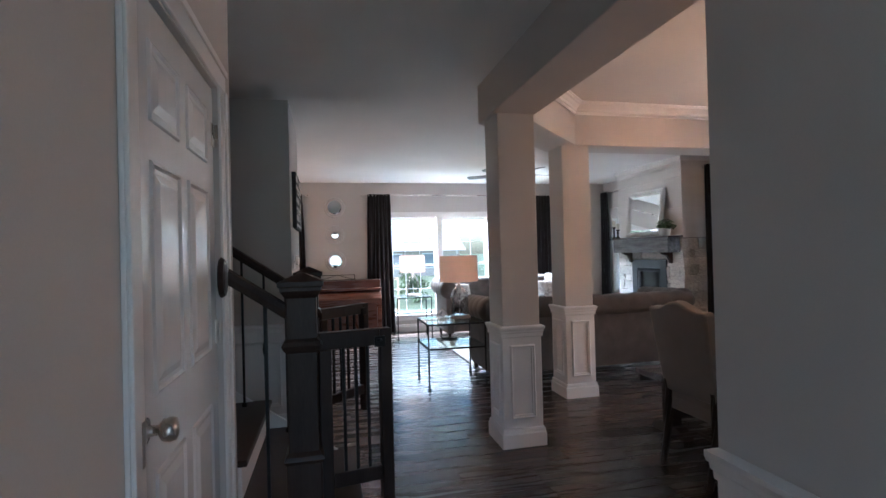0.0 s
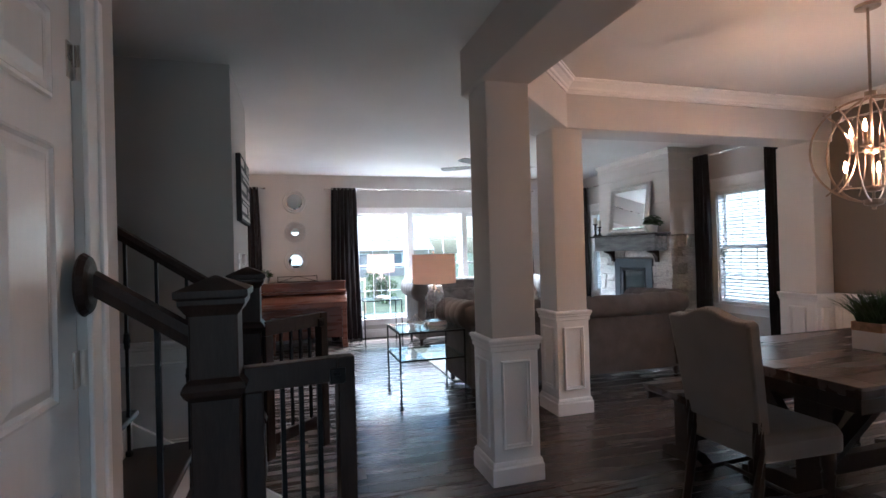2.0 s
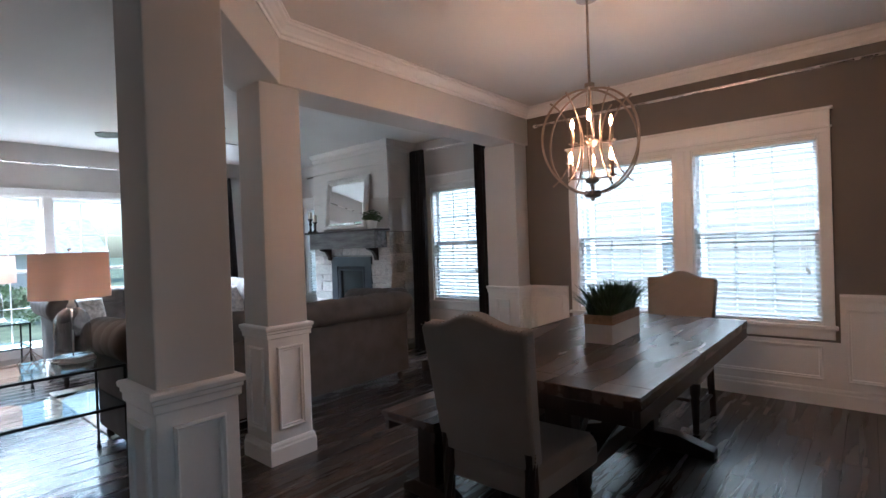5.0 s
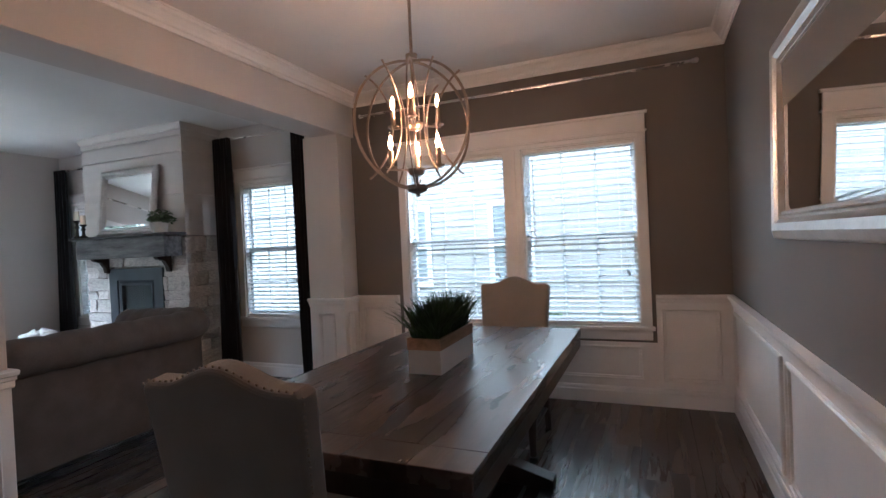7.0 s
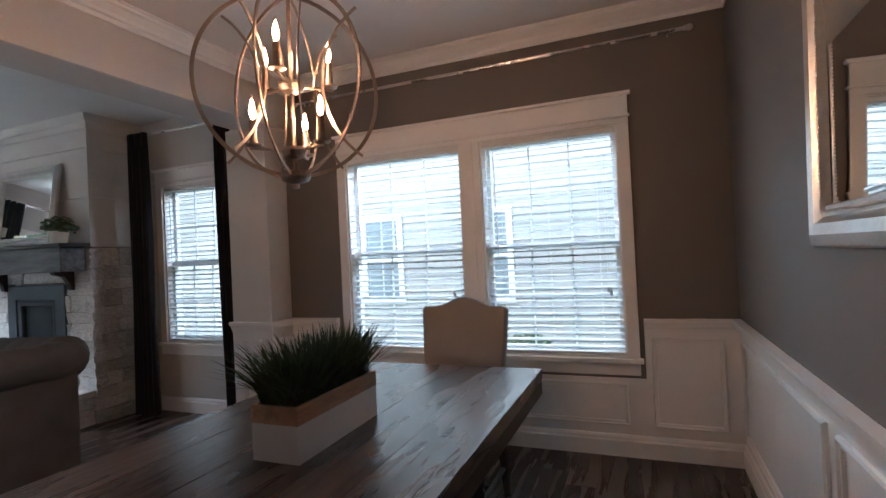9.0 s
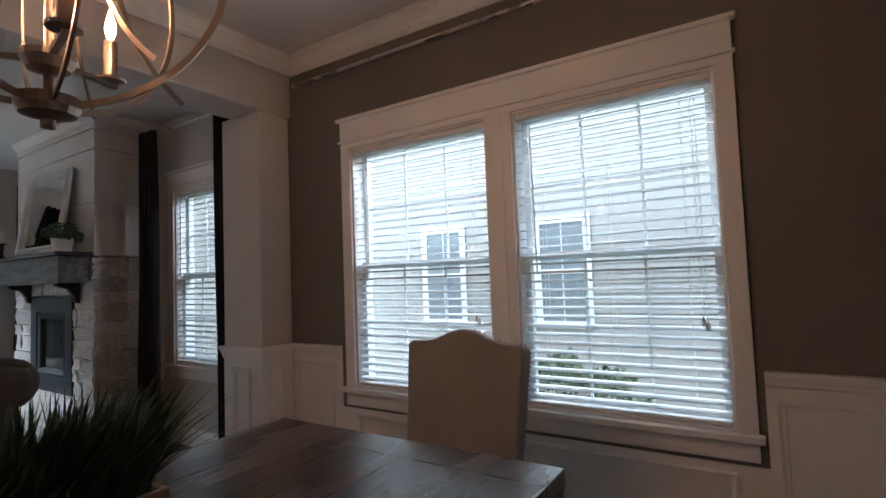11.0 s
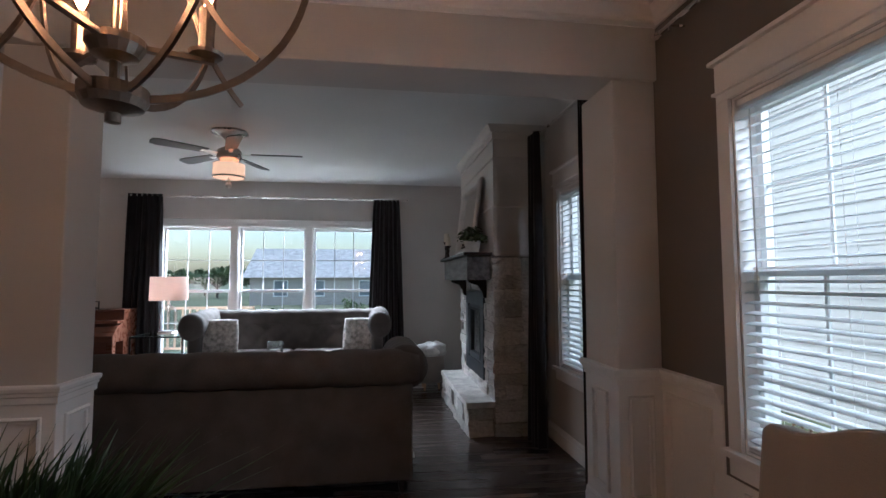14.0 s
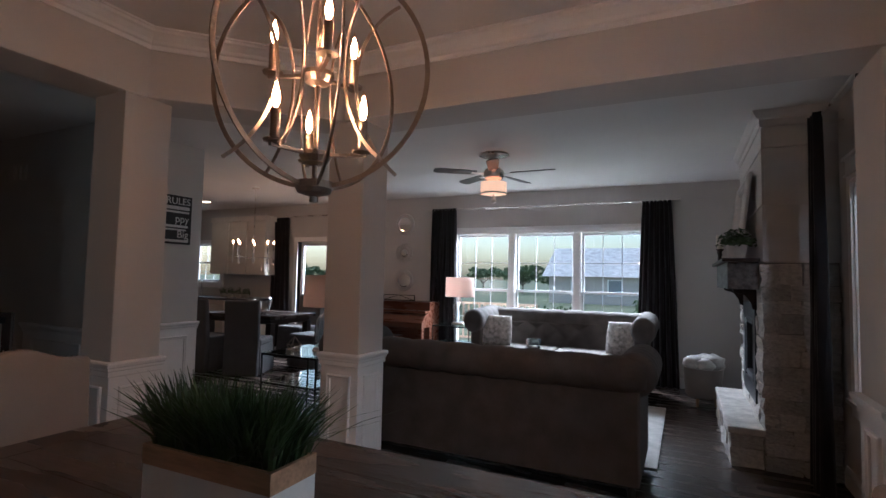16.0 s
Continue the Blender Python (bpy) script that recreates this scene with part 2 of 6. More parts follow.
# ---- mesh tools ----
class Part:
    """Gathers shapes into one mesh."""

    def __init__(self):
        self.bm = bmesh.new()

    def box(self, x0, x1, y0, y1, z0, z1, m=None):
        vs = [self.bm.verts.new(Vector(p) if m is None else m @ Vector(p)) for p in ((x0, y0, z0), (x1, y0, z0), (x1, y1, z0), (x0, y1, z0), (x0, y0, z1), (x1, y0, z1), (x1, y1, z1), (x0, y1, z1))]
        for f in ((3, 2, 1, 0), (4, 5, 6, 7), (0, 1, 5, 4), (1, 2, 6, 5), (2, 3, 7, 6), (3, 0, 4, 7)):
            self.bm.faces.new([vs[i] for i in f])
        return self

    def rings(self, loops, close=True, caps=True):
        """Skin a row of equally long loops of points."""
        rows = [[self.bm.verts.new(p) for p in lp] for lp in loops]
        k = len(rows[0])
        for a, b in zip(rows, rows[1:]):
            for i in range(k if close else k - 1):
                self.bm.faces.new((a[i], a[(i + 1) % k], b[(i + 1) % k], b[i]))
        if caps and close:
            self.bm.faces.new(rows[0][::-1])
            self.bm.faces.new(rows[-1])
        return self

    def rod(self, p0, p1, r0, r1=None, n=10):
        r1 = r0 if r1 is None else r1
        p0, p1 = Vector(p0), Vector(p1)
        q = (p1 - p0).to_track_quat("Z", "Y")
        ring = [Vector((math.cos(i * math.tau / n), math.sin(i * math.tau / n), 0)) for i in range(n)]
        return self.rings([[p0 + q @ (v * r0) for v in ring], [p1 + q @ (v * r1) for v in ring]])

    def lathe(self, profile, at=(0, 0, 0), n=20, sx=1.0, sy=1.0, caps=True):
        at = Vector(at)
        return self.rings([[at + Vector((r * sx * math.cos(i * math.tau / n), r * sy * math.sin(i * math.tau / n), z)) for i in range(n)] for r, z in profile], caps=caps)

    def strip(self, pts, w, h, up=(0, 0, 1), closed=False):
        """A flat bar of section w x h along a line of points."""
        pts = [Vector(p) for p in pts]
        loops = []
        k = len(pts)
        for i, p in enumerate(pts):
            a, b = (pts[i - 1], pts[(i + 1) % k]) if closed else (pts[max(0, i - 1)], pts[min(k - 1, i + 1)])
            d = (b - a).normalized()
            s = d.cross(Vector(up)).normalized()
            u = s.cross(d).normalized()
            loops.append([p + s * w / 2 * i1 + u * h / 2 * i2 for i1, i2 in ((-1, -1), (1, -1), (1, 1), (-1, 1))])
        if closed:
            loops.append(loops[0])
        return self.rings(loops, caps=not closed)

    def tube(self, pts, r, n=8):
        pts = [Vector(p) for p in pts]
        loops = []
        for i, p in enumerate(pts):
            d = (pts[min(len(pts) - 1, i + 1)] - pts[max(0, i - 1)]).normalized()
            q = d.to_track_quat("Z", "Y")
            rr = r[i] if isinstance(r, (list, tuple)) else r
            loops.append([p + q @ Vector((rr * math.cos(j * math.tau / n), rr * math.sin(j * math.tau / n), 0)) for j in range(n)])
        return self.rings(loops)

    def prism(self, outline, origin, u, v, depth):
        """A flat outline in the plane of u and v, pushed out along depth."""
        o, u, v, d = Vector(origin), Vector(u), Vector(v), Vector(depth)
        flat = [o + u * a + v * b for a, b in outline]
        return self.rings([flat, [p + d for p in flat]])

    def frame_ring(self, origin, u, v, nrm, u0, u1, v0, v1, profile):
        """A mitred frame round a rectangle: profile of (inset, proud)."""
        o, u, v, nrm = Vector(origin), Vector(u), Vector(v), Vector(nrm)
        rows = [[self.bm.verts.new(o + u * a + v * b + nrm * h) for a, b in ((u0 + i, v0 + i), (u1 - i, v0 + i), (u1 - i, v1 - i), (u0 + i, v1 - i))] for i, h in profile]
        for a, b in zip(rows, rows[1:]):
            for i in range(4):
                self.bm.faces.new((a[i], a[(i + 1) % 4], b[(i + 1) % 4], b[i]))
        return self

    def sweep(self, line, profile, closed=False):
        """A moulding: profile of (out, z), swept along a plan line of (x, y), out to the line's left, with mitres."""
        pts = [Vector((x, y, 0)) for x, y in line]
        k = len(pts)
        loops = []
        for i, p in enumerate(pts):
            ds = []
            if closed or i > 0:
                ds.append((p - pts[i - 1]).normalized())
            if closed or i < k - 1:
                ds.append((pts[(i + 1) % k] - p).normalized())
            ns = [Vector((-d.y, d.x, 0)) for d in ds]
            nn = sum(ns, Vector()).normalized()
            nn = nn / max(0.3, nn.dot(ns[0]))
            loops.append([p + nn * o + Vector((0, 0, z)) for o, z in profile])
        if closed:
            loops.append(loops[0])
        return self.rings(loops, caps=not closed)

    def blob(self, at, rx, ry, rz, n=12, k=8, wob=0.0):
        at = Vector(at)
        loops = []
        for j in range(k + 1):
            th = math.pi * (0.02 + 0.96 * j / k)
            lp = []
            for i in range(n):
                ph = i * math.tau / n
                d = Vector((math.sin(th) * math.cos(ph), math.sin(th) * math.sin(ph), -math.cos(th)))
                f = 1 + wob * noise.noise(d * 2.3 + at * 3)
                lp.append(at + Vector((d.x * rx, d.y * ry, d.z * rz)) * f)
            loops.append(lp)
        return self.rings(loops)

    def make(self, name, material, parent=None, bevel=0.0, smooth=False, seg=2, weld=False):
        if weld:
            bmesh.ops.remove_doubles(self.bm, verts=self.bm.verts, dist=1e-5)
        bmesh.ops.recalc_face_normals(self.bm, faces=self.bm.faces)
        me = bpy.data.meshes.new(name)
        self.bm.to_mesh(me)
        self.bm.free()
        me.materials.append(material)
        if smooth:
            for f in me.polygons:
                f.use_smooth = True
        ob = new(name, me)
        if parent is not None:
            ob.parent = parent
        if bevel:
            b = ob.modifiers.new("bevel", "BEVEL")
            b.width, b.segments, b.limit_method, b.angle_limit = bevel, seg, "ANGLE", radians(35)
        return ob


def empty(name, label, category, group="", at=(0, 0, 0)):
    e = new(name)
    e.location = at
    e.empty_display_size = 0.1
    return tagged(e, label, category, group)


def structure(ob, label="", category=""):
    return tagged(ob, label, category, kind="structure")


def wall(name, axis, a0, a1, b0, b1, z0, z1, material, holes=(), label="", seal=True):
    """A wall along x or y from a0 to a1, b0 to b1 thick, with openings (a, a, z, z) cut through."""
    As = sorted({a0, a1, *[h[0] for h in holes], *[h[1] for h in holes]})
    Zs = sorted({z0, z1, *[h[2] for h in holes], *[h[3] for h in holes]})
    p = Part()
    solid = {(i, j): not any(h[0] <= (As[i] + As[i + 1]) / 2 <= h[1] and h[2] <= (Zs[j] + Zs[j + 1]) / 2 <= h[3] for h in holes) for i in range(len(As) - 1) for j in range(len(Zs) - 1)}

    def quad(pts):
        p.bm.faces.new([p.bm.verts.new((a, b, z) if axis == "x" else (b, a, z)) for a, b, z in pts])
    for (i, j), s in solid.items():
        if not s:
            continue
        a, c, lo, hi = As[i], As[i + 1], Zs[j], Zs[j + 1]
        for b in (b0, b1):
            quad([(a, b, lo), (c, b, lo), (c, b, hi), (a, b, hi)])
        for di, dj, pts in ((-1, 0, [(a, b0, lo), (a, b1, lo), (a, b1, hi), (a, b0, hi)]), (1, 0, [(c, b0, lo), (c, b1, lo), (c, b1, hi), (c, b0, hi)]),
                            (0, -1, [(a, b0, lo), (c, b0, lo), (c, b1, lo), (a, b1, lo)]), (0, 1, [(a, b0, hi), (c, b0, hi), (c, b1, hi), (a, b1, hi)])):
            if not solid.get((i + di, j + dj), False):
                quad(pts)
    return structure(p.make(name, material, weld=True), label or "painted plaster wall", "wall")

# ---- structure ----
CEIL, DCEIL, BEAM = 2.75, 2.86, 2.45
EX, NY, SY, HX, LX = 6.635, 10.2, 2.255, 2.21, 0.765
FLOOR_TOP = 0.0

structure(Part().prism([(-0.6, -1.7), (2.33, -1.7), (2.33, 2.1), (6.79, 2.1), (6.79, 10.36), (-4.8, 10.36), (-4.8, 6.38), (-2.5, 6.38), (-2.5, 3.32), (-0.6, 3.32)], (0, 0, -0.2), (1, 0, 0), (0, 1, 0), (0, 0, 0.188)).make("floor", M_DARK), "dark subfloor under the planks", "floor")
structure(Part().prism([(-0.6, -1.7), (2.5, -1.7), (2.5, 4.8), (3.4, 5.7), (6.79, 5.7), (6.79, 10.36), (-4.8, 10.36), (-4.8, 6.38), (-2.5, 6.38), (-2.5, 3.32), (-0.6, 3.32)], (0, 0, CEIL), (1, 0, 0), (0, 1, 0), (0, 0, 0.09)).make("ceiling", M_CEIL), "smooth painted white ceiling", "ceiling")
structure(Part().box(2.3, 6.85, 2.1, 5.8, DCEIL, DCEIL + 0.08).make("ceiling_dining", M_CEIL), "smooth painted white dining room ceiling", "ceiling")

WIN_D = [(2.895, 3.82, 0.63, 2.138), (3.972, 4.94, 0.63, 2.138)]
WIN_E = [(6.205, 6.985, 0.645, 2.115), (9.22, 9.88, 0.60, 2.08)]
WIN_N = [(2.235, 3.155, 0.32, 2.115), (3.24, 4.155, 0.32, 2.115), (4.24, 5.12, 0.32, 2.115)]
SLIDER = (-1.10, 0.42, 0.03, 2.03)
WIN_K = (-4.05, -3.2, 1.2, 2.03)
wall("wall_east_dining", "y", 2.10, 5.66, EX, EX + 0.16, 0, DCEIL, M_TAUPE, WIN_D, "dark taupe painted dining room wall")
wall("wall_east_living", "y", 5.66, 10.4, EX, EX + 0.16, 0, DCEIL, M_GREIGE, WIN_E, "light greige painted living room wall")
wall("wall_north", "x", -4.7, EX, NY, NY + 0.16, 0, CEIL, M_GREIGE, WIN_N + [SLIDER, WIN_K], "light greige painted wall with wide windows")
wall("wall_south_dining", "x", 2.33, EX, 2.10, SY, 0, DCEIL, M_TAUPE, (), "dark taupe painted dining room wall")
wall("wall_hall_east", "y", -1.55, SY, HX, 2.33, 0, DCEIL, M_GREIGE, (), "light greige painted hall wall")
wall("wall_hall_west", "y", -1.55, 3.44, LX - 0.12, LX, 0, CEIL, M_GREIGE, [(2.32, 3.20, 0, 2.11)], "light greige painted hall wall around a closet door")
wall("wall_hall_south", "x", -0.5, 2.33, -1.7, -1.55, 0, CEIL, M_GREIGE, [(0.98, 2.02, 0.33, 2.37)], "light greige painted hall end wall with entry glazing")
wall("wall_stair", "x", -2.4, 0.87, 5.42, 6.5, 0, CEIL, M_GREIGE, (), "light greige painted wall beside the stairs")
wall("wall_stair_end", "y", 3.32, 5.42, -2.5, -2.4, 0, CEIL, M_GREIGE, (), "plain wall at the top of the stairs")
wall("wall_stair_south", "x", -2.4, LX - 0.12, 3.32, 3.44, 0, CEIL, M_GREIGE, (), "plain wall along the stairs")
wall("wall_kitchen_south", "x", -4.7, -2.4, 6.38, 6.5, 0, CEIL, M_GREIGE, (), "plain kitchen wall")
wall("wall_west", "y", 6.38, 10.4, -4.8, -4.7, 0, CEIL, M_GREIGE, (), "plain kitchen wall")
structure(Part().box(-0.6, LX - 0.12, -1.7, 3.32, 0, 0.02).box(-0.6, -0.5, -1.7, 3.32, 0, CEIL).make("wall_closet", M_GREIGE), "plain closet wall", "wall")

# beams round the dining room: straight, cut across the corner, straight
BI = [(2.70, SY), (2.70, 4.66), (3.53, 5.49), (EX, 5.50)]
BO = [(EX, 5.84), (3.385, 5.84), (2.36, 4.86), (2.36, SY)]
structure(Part().prism(BI + BO, (0, 0, BEAM), (1, 0, 0), (0, 1, 0), (0, 0, DCEIL - BEAM)).make("beam", M_GREIGE, bevel=0.006), "light greige painted drop beam with a cut corner", "beam")
CROWN = [(0, 2.745), (0.012, 2.745), (0.014, 2.77), (0.026, 2.778), (0.034, 2.795), (0.062, 2.822), (0.078, 2.83), (0.082, 2.845), (0.092, 2.848), (0.092, 2.8585), (0, 2.8585)]
structure(Part().sweep([(2.70, SY), (EX, SY), (EX, 5.50), (3.53, 5.49), (2.70, 4.66)], CROWN, closed=True).make("trim_crown", M_WHITE), "white stepped crown moulding", "moulding")

RAIL = [(0, 0.80), (0.012, 0.80), (0.014, 0.822), (0.024, 0.83), (0.026, 0.846), (0.036, 0.852), (0.042, 0.868), (0.042, 0.882), (0, 0.882)]
BASE = [(0, 0), (0.018, 0), (0.018, 0.098), (0.012, 0.108), (0.012, 0.122), (0.006, 0.136), (0, 0.14)]
MOLD = [(0, 0.0), (0.0, 0.012), (0.008, 0.018), (0.016, 0.011), (0.026, 0.011), (0.03, 0.0)]


def wainscot(name, line, boxes, skin=0.006):
    """White panelling along a plan line (room to its left): skin, chair rail, baseboard and picture-frame mouldings."""
    p = Part().sweep(line, [(0, 0.0), (skin, 0.0), (skin, 0.81), (0, 0.81)])
    top = structure(p.make(name, M_WHITE), "white painted wainscot with framed panels and chair rail", "wainscot")
    sk = [(o + skin, z) for o, z in RAIL]
    Part().sweep(line, [(0, 0.80)] + sk[1:-1] + [(0, 0.882)]).make("chair_rail", M_WHITE, top)
    Part().sweep(line, [(0, 0)] + [(o + skin, z) for o, z in BASE[1:-1]] + [(0, 0.14)]).make("baseboard", M_WHITE, top)
    for seg, u0, u1, v0, v1 in boxes:
        a, b = Vector((*line[seg], 0)), Vector((*line[seg + 1], 0))
        d = (b - a).normalized()
        nn = Vector((-d.y, d.x, 0))
        Part().frame_ring(a + nn * skin, d, (0, 0, 1), nn, u0, u1, v0, v1, MOLD).make("panel_moulding", M_WHITE, top)
    return top


# south dining wall, then the east wall with lower panels under the windows
wainscot("trim_wainscot_south", [(2.34, SY), (EX, SY)], [(0, 0.10, 1.17, 0.2, 0.765), (0, 1.28, 2.68, 0.2, 0.765), (0, 2.79, 4.20, 0.2, 0.765)])
wainscot("trim_wainscot_east", [(EX, SY), (EX, 2.79)], [(0, 0.09, 0.50, 0.2, 0.765)])
wainscot("trim_wainscot_east_far", [(EX, 5.06), (EX, 5.53)], [(0, 0.07, 0.42, 0.2, 0.765)])
p = Part().box(EX - 0.006, EX, 2.79, 5.06, 0, 0.5)
t = structure(p.make("trim_under_window", M_WHITE), "white painted panelling under the dining windows", "wainscot")
Part().sweep([(EX, 2.79), (EX, 5.06)], [(0, 0)] + [(o + 0.006, z) for o, z in BASE[1:-1]] + [(0, 0.14)]).make("baseboard", M_WHITE, t)
for y0, y1 in ((2.90, 3.84), (3.98, 4.94)):
    Part().frame_ring((EX - 0.006, 0, 0), (0, 1, 0), (0, 0, 1), (-1, 0, 0), y0, y1, 0.2, 0.47, MOLD).make("panel_moulding", M_WHITE, t)
wainscot("trim_wainscot_hall", [(HX, -1.5), (HX, SY)], [(0, 0.12 + 0.9 * i, 0.9 + 0.9 * i, 0.2, 0.74) for i in range(4)])
wainscot("trim_wainscot_stair", [(0.87, 6.5), (0.87, 5.42), (-0.2, 5.42)], [(0, 0.12, 0.96, 0.2, 0.74), (1, 0.1, 0.9, 0.2, 0.74)])
for nm, ln in (("baseboard_north", [(5.9, NY), (0.43, NY)]), ("baseboard_east", [(EX, 5.85), (EX, 7.28)]), ("baseboard_east_far", [(EX, 8.93), (EX, NY)]), ("baseboard_hall", [(LX, 2.22), (LX, -1.5)])):
    structure(Part().sweep(ln, BASE).make(nm, M_WHITE), "white painted baseboard", "baseboard")


def column(cx, cy, label):
    """A square column: plain shaft on a panelled white pedestal with base and rail."""
    e = empty("column", label, "column", "columns at the dining room corner", (cx, cy, 0))
    s, h = 0.146, 0.153
    Part().box(-s, s, -s, s, 0.84, BEAM + 0.002).make("shaft", M_GREIGE, e, bevel=0.006)
    Part().box(-h, h, -h, h, 0.0, 0.845).make("pedestal", M_WHITE, e, bevel=0.004)
    sq = [(-h, -h), (-h, h), (h, h), (h, -h)]
    Part().sweep(sq, [(0.005, 0.80), (0.009, 0.806), (0.009, 0.832), (0.015, 0.838), (0.015, 0.852), (0.022, 0.858), (0.024, 0.874), (0.018, 0.882), (-0.006, 0.886), (-0.012, 0.886), (-0.012, 0.80)], closed=True).make("chair_rail", M_WHITE, e)
    Part().sweep(sq, BASE[1:-1] + [(-0.005, 0.14), (-0.005, 0)], closed=True).make("base", M_WHITE, e)
    for k in range(4):
        m = Matrix.Rotation(k * math.pi / 2, 3, "Z")
        Part().frame_ring(m @ Vector((0, -h, 0)), m @ Vector((1, 0, 0)), (0, 0, 1), m @ Vector((0, -1, 0)), -0.096, 0.096, 0.21, 0.745, MOLD).make("panel_moulding", M_WHITE, e)
    e["kind"] = "structure"
    return e


column(2.545, 4.68, "square greige column on a white panelled pedestal")
column(3.54, 5.66, "square greige column on a white panelled pedestal")

# pilaster where the beam meets the east wall
structure(Part().box(6.385, EX, 5.53, 5.93, 0, BEAM + 0.002).make("pilaster", M_GREIGE, bevel=0.006), "greige painted pilaster under the beam", "pilaster")
wainscot("trim_wainscot_pilaster", [(EX, 5.53), (6.385, 5.53), (6.385, 5.93)], [(0, 0.06, 0.2, 0.2, 0.74), (1, 0.11, 0.29, 0.2, 0.74)])


# ---- windows ----
def window(name, axis, hole, wallin, depth, cols=3, rows=2, label="", out=-1, jt=0.012, sw=0.032):
    """A white double-hung window in a wall's opening: jamb, two sashes with grilles, glass. axis: the wall's direction; out: sign of the way into the room."""
    a0, a1, z0, z1 = hole
    e = empty(name, label or "white double-hung window with grilles", "window")
    e["kind"] = "structure"

    def P(a, b, z):
        return Vector((a, wallin - out * b, z)) if axis == "x" else Vector((wallin - out * b, a, z))

    def bx(p, a, c, b, d, lo, hi):
        q0, q1 = P(a, b, lo), P(c, d, hi)
        p.box(min(q0.x, q1.x), max(q0.x, q1.x), min(q0.y, q1.y), max(q0.y, q1.y), lo, hi)
    j = Part()
    for a, c, lo, hi in ((a0, a0 + jt, z0, z1), (a1 - jt, a1, z0, z1), (a0 + jt, a1 - jt, z1 - jt, z1), (a0 + jt, a1 - jt, z0, z0 + jt)):
        bx(j, a, c, 0.0, depth, lo, hi)
    j.make("jamb", M_WHITE, e)
    mid = z0 + (z1 - z0) * 0.5
    for nm, lo, hi, b in (("sash", mid - 0.02, z1 - jt, 0.10), ("sash", z0 + jt, mid + 0.02, 0.06)):
        s = Part()
        A0, A1 = a0 + jt, a1 - jt
        for a, c, l2, h2 in ((A0, A0 + sw, lo, hi), (A1 - sw, A1, lo, hi), (A0 + sw, A1 - sw, hi - 0.036, hi), (A0 + sw, A1 - sw, lo, lo + 0.04)):
            bx(s, a, c, b, b + 0.035, l2, h2)
        for i in range(1, cols):
            a = A0 + sw + (A1 - A0 - 2 * sw) * i / cols
            bx(s, a - 0.006, a + 0.006, b + 0.012, b + 0.022, lo + 0.04, hi - 0.04)
        for i in range(1, rows):
            z = lo + 0.04 + (hi - lo - 0.08) * i / rows
            bx(s, A0 + sw - 0.005, A1 - sw + 0.005, b + 0.011, b + 0.023, z - 0.006, z + 0.006)
        s.make(nm, M_VINYL, e)
        g = Part()
        bx(g, A0 + sw - 0.006, A1 - sw + 0.006, b + 0.015, b + 0.019, lo + 0.035, hi - 0.035)
        go = g.make("pane", M_GLASS, e)
        go.visible_shadow = False
    return e


def casing_set(name, axis, a0, a1, z0, z1, wallin, out, mulls=(), label="white painted window casing", headh=0.17, side=0.09, cap=True):
    """Casing round one or more windows: sides, mullions, flat head with a cap, stool and apron."""
    e = empty(name, label, "window casing")
    e["kind"] = "structure"

    def bx(p, a, c, b, d, lo, hi):
        q = sorted((wallin + out * b, wallin + out * d))
        if axis == "x":
            p.box(a, c, q[0], q[1], lo, hi)
        else:
            p.box(q[0], q[1], a, c, lo, hi)
    p = Part()
    bx(p, a0 - side, a0, 0, 0.02, z0, z1)
    bx(p, a1, a1 + side, 0, 0.02, z0, z1)
    for m0, m1 in mulls:
        bx(p, m0, m1, 0, 0.02, z0, z1)
        if m1 - m0 > 0.12:
            bx(p, m0 + 0.05, m1 - 0.05, 0.02, 0.03, z0, z1)
    p.make("side_casing", M_WHITE, e, bevel=0.003)
    h = Part()
    bx(h, a0 - side, a1 + side, 0, 0.02, z1, z1 + 0.036)
    bx(h, a0 - side, a1 + side, 0, 0.024, z1 + (0.05 if cap else 0.036), z1 + headh)
    if cap:
        bx(h, a0 - side - 0.02, a1 + side + 0.02, 0, 0.045, z1 + headh, z1 + headh + 0.02)
        bx(h, a0 - side - 0.012, a1 + side + 0.012, 0, 0.034, z1 + 0.036, z1 + 0.05)
    h.make("head_casing", M_WHITE, e, bevel=0.003)
    s = Part()
    bx(s, a0 - side - 0.02, a1 + side + 0.02, 0, 0.05, z0 - 0.03, z0)
    bx(s, a0 - side, a1 + side, 0, 0.02, z0 - 0.11, z0 - 0.03)
    s.make("sill", M_WHITE, e, bevel=0.004)
    return e


for i, h in enumerate(WIN_D):
    window("window_%d" % (i + 1), "y", h, EX, 0.16, cols=3, out=-1)
for i, h in enumerate(WIN_E):
    window("window_%d" % (i + 3), "y", h, EX, 0.16, cols=3 if i == 0 else 2, out=-1)
for i, h in enumerate(WIN_N):
    window("window_%d" % (i + 5), "x", h, NY, 0.16, cols=3, out=-1)
window("window_8", "x", WIN_K, NY, 0.16, cols=3, out=-1)
casing_set("trim_casing_dining", "y", 2.895, 4.94, 0.63, 2.138, EX, -1, [(3.82, 3.972)], side=0.075, headh=0.175)
casing_set("trim_casing_living", "y", 6.205, 6.985, 0.645, 2.115, EX, -1, headh=0.15, side=0.075)
casing_set("trim_casing_living_far", "y", 9.22, 9.88, 0.60, 2.08, EX, -1, headh=0.13)
casing_set("trim_casing_north", "x", 2.235, 5.12, 0.32, 2.115, NY, -1, [(3.155, 3.24), (4.155, 4.24)], headh=0.095, side=0.07, cap=False)
casing_set("trim_casing_kitchen", "x", *WIN_K[:2], *WIN_K[2:], NY, -1, headh=0.07, cap=False)
